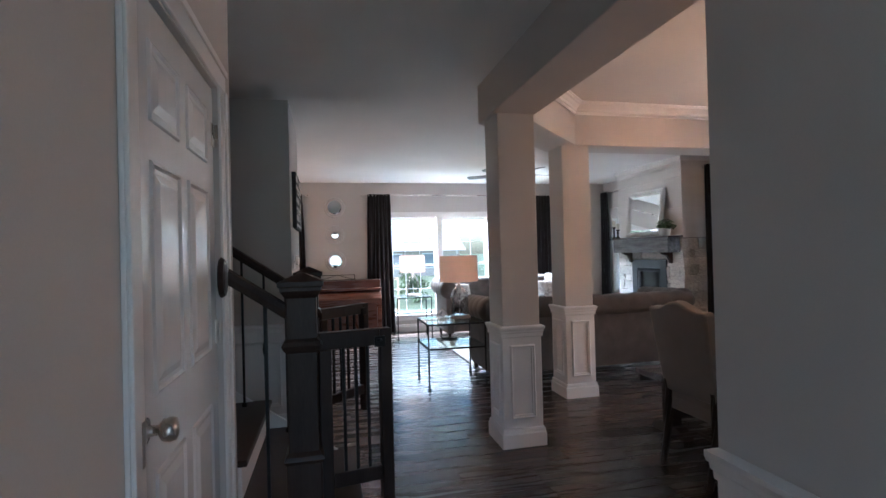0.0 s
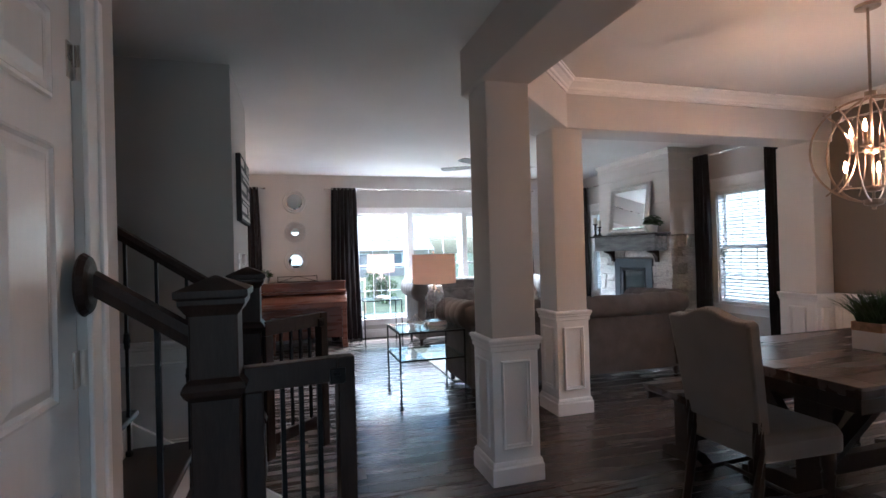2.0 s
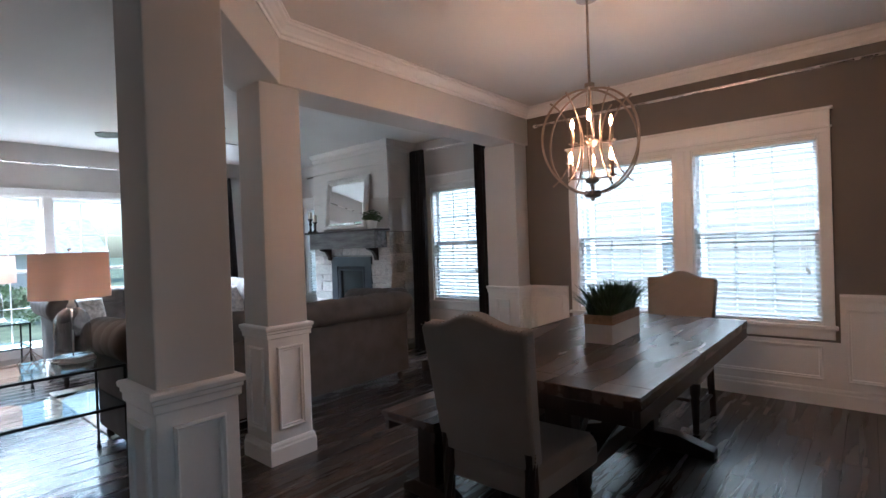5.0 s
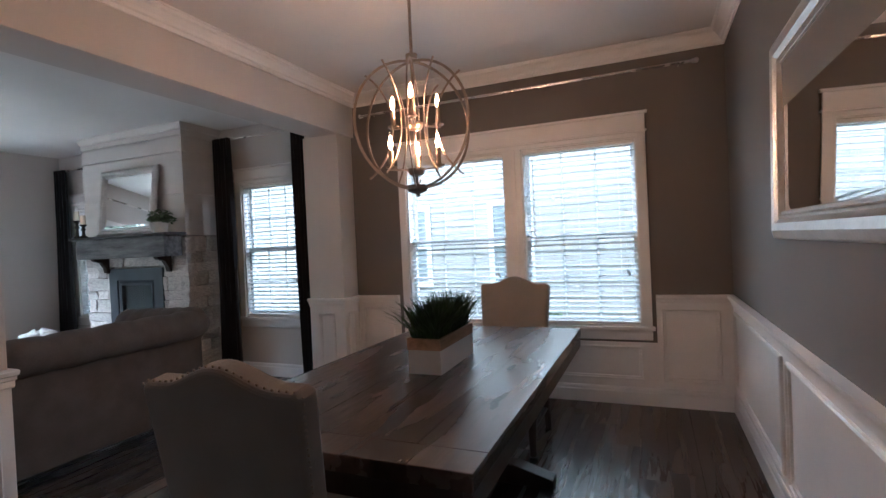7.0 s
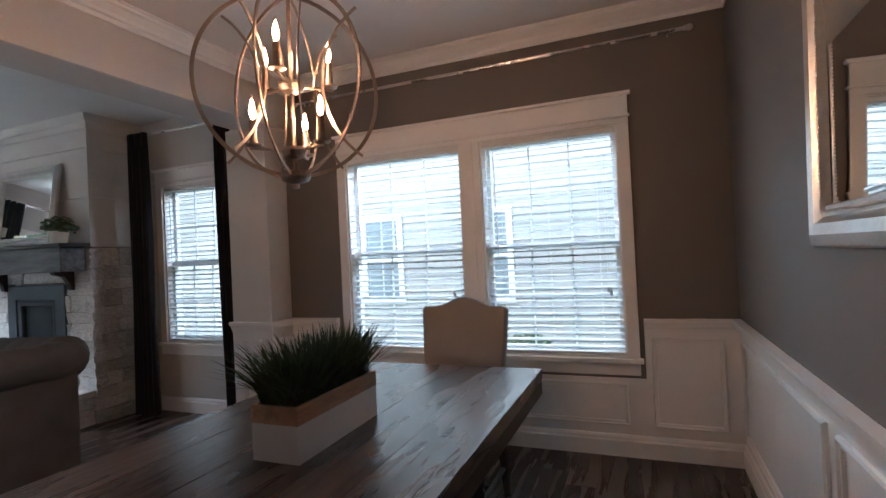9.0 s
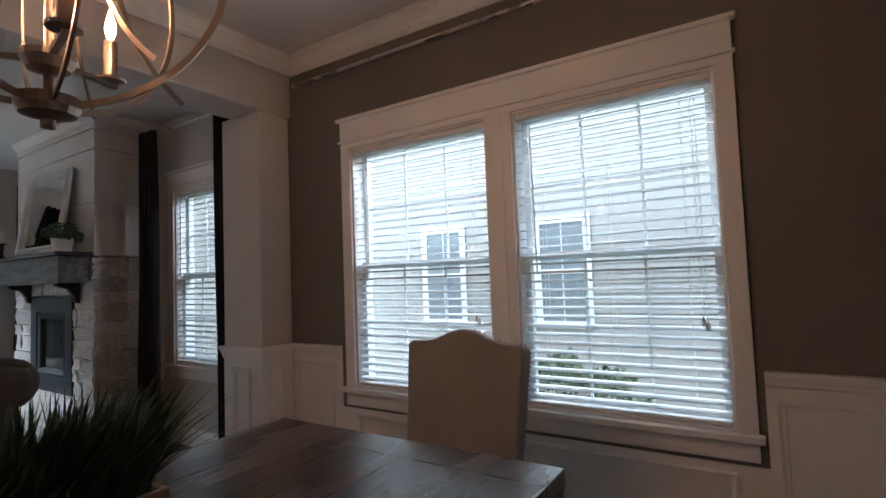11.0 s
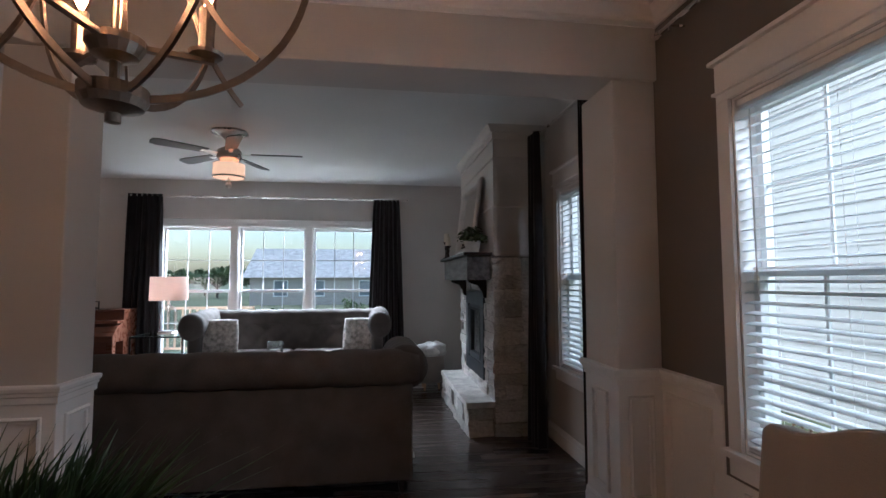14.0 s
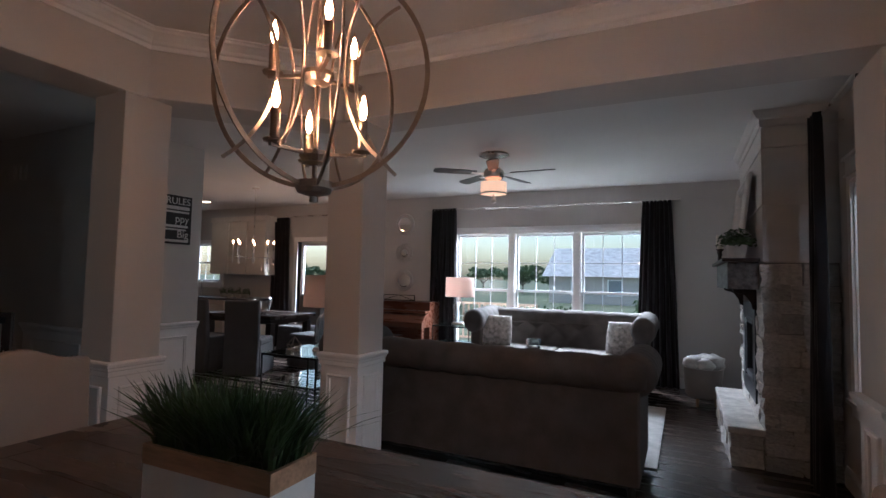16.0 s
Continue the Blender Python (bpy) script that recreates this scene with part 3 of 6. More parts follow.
# sliding glass door
sl = empty("door_1", "white framed sliding glass patio door", "sliding door")
sl["kind"] = "structure"
for k, (a0, a1, b) in enumerate(((-1.10, -0.32, 0.09), (-0.36, 0.42, 0.04))):
    s = Part()
    for x0, x1, z0, z1 in ((a0, a0 + 0.07, 0.03, 2.03), (a1 - 0.07, a1, 0.03, 2.03), (a0 + 0.07, a1 - 0.07, 1.96, 2.03), (a0 + 0.07, a1 - 0.07, 0.03, 0.14)):
        s.box(x0, x1, NY + b, NY + b + 0.04, z0, z1)
    s.make("panel", M_VINYL, sl)
    g = Part().box(a0 + 0.06, a1 - 0.06, NY + b + 0.015, NY + b + 0.02, 0.13, 1.97).make("pane", M_GLASS, sl)
    g.visible_shadow = False
Part().frame_ring((0, NY, 0), (1, 0, 0), (0, 0, 1), (0, -1, 0), -1.19, 0.51, -0.05, 2.12, [(0, 0), (0, 0.02), (0.09, 0.02), (0.09, -0.1)]).make("casing", M_WHITE, sl)


def blind(hole, x, label, tilt=12):
    """Lowered white slat blind inside a window's opening: headrail, slats, bottom rail, ladder cords, wand and cord with tassels."""
    y0, y1, z0, z1 = hole
    y0, y1 = y0 + 0.015, y1 - 0.015
    e = empty("window_blind", label, "blind", "slat blinds", (x, (y0 + y1) / 2, 0))
    w = (y1 - y0) / 2
    Part().box(-0.025, 0.025, -w, w, z1 - 0.042, z1 - 0.014).make("headrail", M_WHITE, e, bevel=0.003)
    Part().box(-0.024, 0.024, -w, w, z0 + 0.016, z0 + 0.032).make("bottom_rail", M_WHITE, e, bevel=0.003)
    n = int((z1 - z0 - 0.08) / 0.0425)
    c, s = math.cos(radians(tilt)), math.sin(radians(tilt))
    sl = Part()
    prof = [(-0.024, 0), (0, 0.0028), (0.024, 0), (0.024, 0.002), (0, 0.0048), (-0.024, 0.002)]
    sl.rings([[Vector((a * c - b * s, yy, a * s + b * c)) for a, b in prof] for yy in (-w, w)])
    first = sl.make("slat", M_SLAT, e)
    for i in range(n):
        o = first if i == 0 else new("slat", first.data)
        o.parent = e
        o.location = (0, 0, z0 + 0.06 + (z1 - z0 - 0.115) * i / (n - 1))
    cd = Part()
    for yy in (-w * 0.72, 0, w * 0.72):
        for xx in (-0.024, 0.024):
            cd.rod((xx, yy, z0 + 0.05), (xx, yy, z1 - 0.07), 0.0009, n=4)
    cd.make("ladder_cord", M_VINYL, e)
    Part().rod((-0.03, w * 0.82, z1 - 0.08), (-0.034, w * 0.80, z1 - 0.85), 0.004, n=6).make("wand", M_VINYL, e)
    q = Part()
    for d in (0, 0.016):
        q.rod((-0.032, -w * 0.82 - d, z1 - 0.08), (-0.034, -w * 0.82 - d, z1 - 1.06 - d), 0.0012, n=4)
        q.lathe([(0.003, 0.02), (0.009, 0.005), (0.009, -0.014), (0.002, -0.02)], (-0.034, -w * 0.82 - d, z1 - 1.07 - d), 8)
    q.make("pull_cord", M_VINYL, e)
    return e


for h in WIN_D:
    blind(h, EX + 0.03, "lowered white slat blind in the dining window")
for h in WIN_E:
    blind(h, EX + 0.03, "lowered white slat blind in the living room window", tilt=12)


# ---- closet door ----
d = empty("door_2", "closed white six-panel closet door with nickel knob", "door")
d["kind"] = "structure"
D0, D1, DT, DX = 2.325, 3.195, 2.105, LX - 0.02
Part().box(DX - 0.04, DX, D0, D1, 0.01, DT).make("leaf", M_DOOR, d, bevel=0.003)
for ya, yb in ((2.475, 2.73), (2.818, 3.078)):
    for za, zb in ((0.22, 0.90), (1.09, 1.69), (1.79, 2.0)):
        Part().frame_ring((DX, 0, 0), (0, 1, 0), (0, 0, 1), (1, 0, 0), ya, yb, za, zb, [(0, 0.0), (0.004, 0.007), (0.011, 0.009), (0.018, 0.0012), (0.03, 0.0012), (0.052, 0.009), (0.056, 0.0095), (0.0561, 0.0)]).make("moulding", M_DOOR, d)
        Part().box(DX + 0.0005, DX + 0.0094, ya + 0.056, yb - 0.056, za + 0.056, zb - 0.056).make("panel", M_DOOR, d)
Part().box(LX + 0.0125, LX + 0.0145, D0 - 0.03, D0 - 0.012, 0.98, 1.08).make("strike_plate", M_NICKEL, d)
kb = Part().lathe([(0.001, 0), (0.032, 0.0), (0.032, 0.008), (0.014, 0.014), (0.012, 0.035), (0.026, 0.045), (0.030, 0.06), (0.026, 0.074), (0.001, 0.08)], n=20)
o = kb.make("knob", M_NICKEL, d, smooth=True)
o.matrix_basis = pose(DX, D0 + 0.07, 1.03, 0, 90, 0)
for z in (0.28, 1.15, 1.92):
    Part().rod((DX + 0.012, D1 + 0.008, z - 0.045), (DX + 0.012, D1 + 0.008, z + 0.045), 0.007).box(DX - 0.001, DX + 0.004, D1 - 0.03, D1 + 0.03, z - 0.045, z + 0.045).make("hinge", M_NICKEL, d)
cs = Part()
for y0, y1 in ((D0 - 0.095, D0 - 0.005), (D1 + 0.005, D1 + 0.095)):
    cs.box(LX, LX + 0.012, y0, y1, 0, DT + 0.01)
    yo = y0 if y0 < D0 - 0.05 else y1 - 0.03
    cs.box(LX + 0.012, LX + 0.022, yo, yo + 0.03, 0, DT + 0.01)
cs.box(LX, LX + 0.014, D0 - 0.095, D1 + 0.095, DT + 0.01, DT + 0.1).box(LX + 0.014, LX + 0.024, D0 - 0.095, D1 + 0.095, DT + 0.072, DT + 0.1)
cs.make("casing", M_WHITE, d, bevel=0.003)

# ---- stairs ----
st = empty("staircase", "dark wood stairs with white risers and iron balusters", "stairs")
st["kind"] = "structure"
NOSE = [1.30 - 0.26 * i for i in range(13)]
for i, nx in enumerate(NOSE):
    z = 0.178 * (i + 1)
    if z > 2.4:
        break
    y0 = 3.03 if i < 2 else 3.445
    Part().box(nx - 0.29, nx + 0.025, y0, 4.42, z - 0.03, z).make("tread", M_ESPRESSO, st, bevel=0.008)
    Part().box(nx - 0.02, nx, y0 + 0.01, 4.41, z - 0.178, z - 0.031).make("riser", M_WHITE, st)
Part().prism([(-1.9, 0), (1.26, 0), (1.26, 0.14), (1.0, 0.32), (0.74, 0.5), (-1.9, 2.3)], (0, 4.40, 0), (1, 0, 0), (0, 0, 1), (0, 0.02, 0)).prism([(0.74, 0), (1.26, 0), (1.26, 0.14), (1.0, 0.32), (0.74, 0.32)], (0, 3.04, 0), (1, 0, 0), (0, 0, 1), (0, 0.02, 0)).make("stringer", M_WHITE, st)


def newel(x, y, z0):
    """A square box newel with a plinth, two collars and a pyramid cap."""
    n = empty("newel_post", "espresso-stained square newel post with pyramid cap", "newel post", "newel posts of the stairs", (x, y, z0))
    q = lambda a, lo, hi: Part().box(-a, a, -a, a, lo, hi)
    q(0.068, 0, 0.28).make("plinth", M_ESPRESSO, n, bevel=0.006)
    q(0.058, 0.28, 0.95).make("shaft", M_ESPRESSO, n, bevel=0.004)
    for prof in ([(0.058, 0.70), (0.070, 0.715), (0.076, 0.73), (0.070, 0.745), (0.058, 0.757)], [(0.058, 0.915), (0.066, 0.925), (0.078, 0.945), (0.078, 0.957), (0.086, 0.963), (0.086, 0.98), (0.02, 1.01), (0.004, 1.016)], [(0.068, 0.27), (0.076, 0.285), (0.07, 0.30), (0.058, 0.315)]):
        Part().rings([[Vector((a * sx, a * sy, z)) for sx, sy in ((-1, -1), (1, -1), (1, 1), (-1, 1))] for a, z in prof]).make("collar", M_ESPRESSO, n)
    return n


N1, N2 = (1.07, 3.17), (1.05, 4.30)
newel(*N1, 0.356)
newel(*N2, 0.356)
SL = 0.178 / 0.26


def stair_rail(y, x_low, x_high, z_low, label):
    r = empty("handrail", label, "handrail")
    z_high = z_low + SL * (x_low - x_high)
    sec = [(-0.028, -0.03), (0.028, -0.03), (0.032, 0.0), (0.024, 0.026), (0.0, 0.034), (-0.024, 0.026), (-0.032, 0.0)]
    Part().rings([[Vector((xx, y + a, zz + b)) for a, b in sec] for xx, zz in ((x_low, z_low), (x_high, z_high))]).make("rail", M_ESPRESSO, r, smooth=False)
    b = Part()
    x, k = x_low - 0.09, 0
    while x > x_high + 0.04:
        zt = z_low + SL * (x_low - x) - 0.02
        zb = 0.178 * (int((1.30 - x) / 0.26) + 1)
        b.box(x - 0.0065, x + 0.0065, y - 0.0065, y + 0.0065, zb, zt)
        b.lathe([(0.007, 0.0), (0.016, 0.003), (0.016, 0.02), (0.008, 0.03)], (x, y, zb), 8)
        if k % 2:
            b.blob((x, y, zb + 0.52), 0.016, 0.016, 0.02, 8, 5)
            b.lathe([(0.008, -0.04), (0.013, -0.03), (0.013, 0.03), (0.008, 0.04)], (x, y, zb + 0.52), 8)
        x -= 0.125
        k += 1
    b.make("balusters", M_IRON, r)
    return r


r = stair_rail(3.17, 1.02, 0.80, 1.21, "short espresso handrail running from newel to wall rosette")
Part().lathe([(0.075, 0), (0.08, 0.006), (0.07, 0.02), (0.05, 0.024)], n=20, sx=1.0, sy=0.75).make("rosette", M_ESPRESSO, r, smooth=False).matrix_basis = pose(0.766, 3.17, 1.36, 0, 90, 0)
stair_rail(4.30, 1.00, -1.0, 1.21, "long espresso handrail with thin iron balusters")


def gate(x0, y0, x1, y1, z0, z1, label):
    g = empty("stair_gate", label, "stair gate", "gates by the stairs", (x0, y0, 0))
    L = math.hypot(x1 - x0, y1 - y0)
    g.rotation_euler = (0, 0, math.atan2(y1 - y0, x1 - x0))
    Part().box(0, 0.05, -0.022, 0.022, z0, z1 - 0.07).box(L - 0.05, L, -0.026, 0.026, z0 - 0.06, z1 + 0.0).make("stile", M_ESPRESSO, g, bevel=0.004)
    Part().box(0, L - 0.05, -0.022, 0.022, z1 - 0.07, z1).box(0.05, L - 0.05, -0.018, 0.018, z0 + 0.06, z0 + 0.12).make("rail", M_ESPRESSO, g, bevel=0.004)
    b = Part()
    n = max(3, int(L / 0.075))
    for i in range(1, n):
        xx = 0.05 + (L - 0.1) * i / n
        b.box(xx - 0.0065, xx + 0.0065, -0.0065, 0.0065, z0 + 0.11, z1 - 0.06)
    b.make("spindles", M_IRON, g)
    Part().box(L - 0.075, L - 0.03, -0.034, -0.022, z1 - 0.075, z1 - 0.03).lathe([(0.012, 0), (0.012, 0.01)], (L - 0.055, -0.03, z1 - 0.05), 8).make("latch", M_IRON, g, bevel=0.003)
    return g


gate(1.13, 3.19, 1.43, 3.24, 0.42, 1.12, "open espresso wooden stair gate with iron spindles")
gate(1.11, 4.32, 1.42, 4.62, 0.42, 1.10, "second open espresso wooden stair gate with iron spindles")


# ---- upholstery ----
def tuft(u, v, nu, nv, deep):
    """Depth of diamond tufting at u, v in 0..1."""
    a, b = u * nu, v * nv
    s = abs(math.sin(math.pi * (a + b))) * abs(math.sin(math.pi * (a - b)))
    return deep * (s ** 0.5)


def rolled(p, along, section, nb, amp, n=48):
    """A rolled, gathered edge: a round section swept between points, swelling nb times."""
    a, b = Vector(along[0]), Vector(along[1])
    loops = []
    k = nb * 8
    for i in range(k + 1):
        t = i / k
        sw = 1 + amp * (abs(math.sin(math.pi * t * nb)) ** 0.6 - 0.6)
        e = min(1.0, 0.80 + 4 * min(t, 1 - t))
        c = a.lerp(b, t)
        loops.append([c + Vector(q) * (sw * e) for q in section])
    p.rings(loops)


def circle(r, axis, n=18, sy=1.0):
    out = []
    for i in range(n):
        c, s = math.cos(i * math.tau / n) * r, math.sin(i * math.tau / n) * r * sy
        out.append((0, c, s) if axis == "x" else (c, 0, s))
    return out


def sofa(name, w, label):
    """A chesterfield: rolled back and arms, tufted inside, two seat cushions, turned feet. Built facing -y, back at y=+0.46."""
    e = empty(name, label, "sofa", "grey chesterfield sofas")
    h = w / 2
    Part().box(-h + 0.12, h - 0.12, -0.40, 0.36, 0.12, 0.32).make("frame", M_SOFA, e, bevel=0.02)
    # outer back: slightly leaning panel
    Part().prism([(0.40, 0.10), (0.36, 0.10), (0.24, 0.74), (0.40, 0.84)], (-h + 0.06, 0, 0), (0, 1, 0), (0, 0, 1), (w - 0.12, 0, 0)).make("outer_back", M_SOFA, e, bevel=0.015)
    p = Part()
    rolled(p, ((-h + 0.02, 0.36, 0.80), (h - 0.02, 0.36, 0.80)), circle(0.115, "x"), max(6, int(w / 0.27)), 0.09)
    p.make("back_roll", M_SOFA, e, smooth=True)
    # tufted inner back
    g = []
    nx, nz = 72, 20
    for j in range(nz + 1):
        v = j / nz
        g.append([Vector((-h + 0.2 + (w - 0.4) * i / nx, 0.30 - 0.13 * (1 - v) - tuft(i / nx, v, w / 0.36, 1.5, 0.045), 0.36 + 0.46 * v)) for i in range(nx + 1)])
    Part().rings(g, close=False).make("tufted_back", M_SOFA, e, smooth=True)
    bt = Part()
    for j, v in enumerate((1 / 3, 2 / 3, 1.0)):
        nb = int(w / 0.36)
        for i in range(nb):
            u = (i + (0.5 if j % 2 else 1.0)) / (w / 0.36)
            if u < 0.97:
                bt.blob((-h + 0.2 + (w - 0.4) * u, 0.295 - 0.13 * (1 - v), 0.36 + 0.46 * v), 0.013, 0.009, 0.013, 8, 5)
    bt.make("buttons", M_SOFA, e, smooth=True)
    for s in (-1, 1):
        Part().box(min(s * (h - 0.06), s * (h - 0.2)), max(s * (h - 0.06), s * (h - 0.2)), -0.42, 0.36, 0.10, 0.72).make("arm_panel", M_SOFA, e, bevel=0.03)
        q = Part()
        rolled(q, ((s * (h - 0.10), -0.46, 0.77), (s * (h - 0.10), 0.40, 0.80)), circle(0.14, "y"), 5, 0.07)
        q.make("arm_roll", M_SOFA, e, smooth=True)
    for s in (-1, 1):
        cw = (w - 0.42) / 2
        c = Part().box(-cw / 2 + 0.004, cw / 2 - 0.004, -0.34, 0.22, -0.07, 0.08)
        o = c.make("seat_cushion", M_SOFA, e, bevel=0.04, seg=4)
        o.location = (s * cw / 2, -0.10, 0.40)
    for sx in (-1, 1):
        for yy in (-0.36, 0.32):
            Part().lathe([(0.016, 0), (0.022, 0.012), (0.03, 0.06), (0.022, 0.075), (0.038, 0.09), (0.038, 0.12)], (sx * (h - 0.12), yy, 0), 12).make("foot", M_ESPRESSO, e, smooth=True)
    return e


s1 = sofa("sofa", 2.62, "grey velvet chesterfield sofa with a rolled tufted back")
s1.matrix_basis = pose(4.10, 6.62, 0, 0, 0, 180)
s2 = sofa("sofa", 2.36, "grey velvet chesterfield sofa under the wide window")
s2.matrix_basis = pose(4.12, 9.42, 0) @ Matrix.Diagonal((0.98, 1, 1.08, 1))


def pillow(x, y, z, rx, rz, label):
    p = Part()
    loops = []
    n = 16
    for j in range(9):
        t = -1 + 2 * j / 8
        r = math.sqrt(max(0.02, 1 - abs(t) ** 2.2))
        lp = []
        for i in range(n * 2):
            a = i * math.tau / (n * 2)
            c, s = math.cos(a), math.sin(a)
            k = 1 / max(abs(c), abs(s)) ** 0.85
            lp.append(Vector((c * k * 0.21 * (0.25 + 0.75 * r), t * 0.075, s * k * 0.21 * (0.25 + 0.75 * r))))
        loops.append(lp)
    o = tagged(p.rings(loops).make("throw_pillow", M_PILLOW, smooth=True), label, "pillow", "sofa throw pillows")
    o.matrix_basis = pose(x, y, z, rx, 0, rz)


pillow(3.31, 9.23, 0.70, -14, 14, "pale patterned throw pillow leaning on the sofa")
pillow(4.94, 9.23, 0.70, -14, -16, "pale patterned throw pillow leaning on the sofa")
tagged(Part().box(2.9, 5.42, 6.9, 8.9, 0.001, 0.018).make("rug", M_RUG, bevel=0.006), "pale woven area rug between the sofas", "rug")


# ---- dining chairs ----
def dining_chair(label):
    """Camel-back upholstered chair with nailheads, facing +x; back at x=0."""
    e = empty("dining_chair", label, "chair", "chairs round the dining table")
    out = []
    for i in range(25):
        t = -1 + i / 12
        out.append((0.255 * t, 1.05 + 0.05 * (0.5 + 0.5 * math.cos(math.pi * min(1, abs(t) / 0.72))) - (0.012 if abs(t) > 0.95 else 0)))
    outline = [(-0.225, 0.50), (0.225, 0.50)] + out[::-1]
    lean = Vector((-0.10, 0, 0.56)).normalized()
    p = Part()
    fr = [Vector((0.055 - 0.155 * (b - 0.5), a, b)) for a, b in outline]
    p.rings([[q + Vector((0.0, 0, 0)) for q in fr], [q + Vector((-0.075, 0, -0.012)) for q in fr]])
    p.make("backrest", M_LINEN, e, bevel=0.014, seg=3)
    nh = Part()
    pts = fr[1:] + [fr[0]]
    for a, b in zip(pts, pts[1:]):
        k = max(1, int((b - a).length / 0.016))
        for i in range(k):
            c = a.lerp(b, i / k)
            for off in (Vector((-0.063, 0, -0.010)),):
                ctr = Vector((c.x, c.y * 1.006, c.z)) + off
                if c.z > 0.52:
                    nh.blob(ctr + Vector((0, 0.001 * (1 if c.y > 0 else -1), 0.002)), 0.0036, 0.0036, 0.0036, 6, 4)
    nh.make("nailhead_trim", M_BRONZE, e, smooth=True)
    seat = [(0.0, -0.235), (0.47, -0.27), (0.50, -0.25), (0.50, 0.25), (0.47, 0.27), (0.0, 0.235)]
    Part().rings([[Vector((a, b, 0.36)) for a, b in seat], [Vector((a, b, 0.45)) for a, b in seat], [Vector((a * 0.94 + 0.015, b * 0.92, 0.495)) for a, b in seat]]).make("seat", M_LINEN, e, bevel=0.022, seg=3)
    for s in (-1, 1):
        Part().tube([(-0.06, s * 0.205, 0.0), (-0.01, s * 0.205, 0.25), (0.0, s * 0.205, 0.42), (-0.01, s * 0.205, 0.56)], [0.022, 0.026, 0.03, 0.026], 8).make("back_leg", M_ESPRESSO, e)
        Part().lathe([(0.02, 0), (0.026, 0.02), (0.022, 0.04), (0.03, 0.2), (0.034, 0.24), (0.026, 0.255), (0.036, 0.28), (0.036, 0.37)], (0.44, s * 0.215, 0), 10).make("front_leg", M_ESPRESSO, e, smooth=True)
        Part().rod((-0.03, s * 0.205, 0.16), (0.44, s * 0.215, 0.16), 0.013).make("stretcher", M_ESPRESSO, e)
    Part().rod((0.22, -0.21, 0.16), (0.22, 0.21, 0.16), 0.013).make("stretcher", M_ESPRESSO, e)
    return e


c1 = dining_chair("beige linen camel-back dining chair with nailhead trim")
c1.matrix_basis = pose(3.385, 3.81, 0, 0, 0, 1)
copy_thing(c1, pose(5.88, 3.745, 0, 0, 0, 179))

# ---- trestle table, bench ----
TX0, TX1, TY0, TY1, TZ = 3.52, 5.54, 3.23, 4.30, 0.80
tb = empty("dining_table", "distressed dark wood trestle dining table", "table", at=((TX0 + TX1) / 2, (TY0 + TY1) / 2, 0))
hx, hy = (TX1 - TX0) / 2, (TY1 - TY0) / 2
nb = 5
for i in range(nb):
    y0 = -hy + 2 * hy * i / nb
    Part().box(-hx + 0.13, hx - 0.13, y0 + 0.0008, y0 + 2 * hy / nb - 0.0008, TZ - 0.05, TZ).make("board", M_TABLE, tb, bevel=0.001)
for s in (-1, 1):
    Part().box(min(s * hx, s * (hx - 0.129)), max(s * hx, s * (hx - 0.129)), -hy, hy, TZ - 0.05, TZ).make("end_board", M_TABLE, tb, bevel=0.003)
Part().box(-hx + 0.004, hx - 0.004, -hy + 0.004, -hy + 0.03, TZ - 0.115, TZ - 0.05).box(-hx + 0.004, hx - 0.004, hy - 0.03, hy - 0.004, TZ - 0.115, TZ - 0.05).box(-hx + 0.004, -hx + 0.03, -hy + 0.03, hy - 0.03, TZ - 0.115, TZ - 0.05).box(hx - 0.03, hx - 0.004, -hy + 0.03, hy - 0.03, TZ - 0.115, TZ - 0.05).make("apron", M_ESPRESSO, tb, bevel=0.003)
for s in (-1, 1):
    xx = s * 0.58
    q = Part().box(xx - 0.055, xx + 0.055, -0.36, 0.36, TZ - 0.16, TZ - 0.05)
    q.box(xx - 0.05, xx + 0.05, -0.07, 0.07, 0.1, TZ - 0.16)
    q.prism([(-0.42, 0), (0.42, 0), (0.42, 0.05), (0.2, 0.11), (-0.2, 0.11), (-0.42, 0.05)], (xx - 0.05, 0, 0), (0, 1, 0), (0, 0, 1), (0.1, 0, 0))
    q.make("trestle", M_ESPRESSO, tb, bevel=0.006)
    for u in (-1, 1):
        Part().strip([(xx, u * 0.05, 0.22), (xx, u * 0.33, TZ - 0.14)], 0.06, 0.06, up=(1, 0, 0)).make("brace", M_ESPRESSO, tb)
    Part().strip([(xx, 0, 0.2), (s * 0.12, 0, TZ - 0.07)], 0.055, 0.055, up=(0, 1, 0)).make("brace", M_ESPRESSO, tb)
Part().box(-0.55, 0.55, -0.03, 0.03, 0.14, 0.24).make("stretcher", M_ESPRESSO, tb, bevel=0.004)

rng = random.Random(21)
kn = Part()
for i in range(11):
    kx, ky, kr = rng.uniform(-hx + 0.2, hx - 0.2), rng.uniform(-hy + 0.06, hy - 0.06), rng.uniform(0.006, 0.014)
    ln = rng.uniform(3.0, 6.5)
    edge = [(math.cos(t * math.tau / 18) * kr * ln, math.sin(t * math.tau / 18) * kr * (1 + 0.45 * noise.noise(Vector((t * 0.9, i * 3.1, 0))))) for t in range(18)]
    kn.rings([[Vector((kx + a * f, ky + b * f + 0.15 * a * math.sin(i), z)) for a, b in edge] for f, z in ((1.0, TZ + 0.0003), (0.6, TZ + 0.0007))])
tagged(kn.make("knots", M_KNOT, tb), kind="stuff")

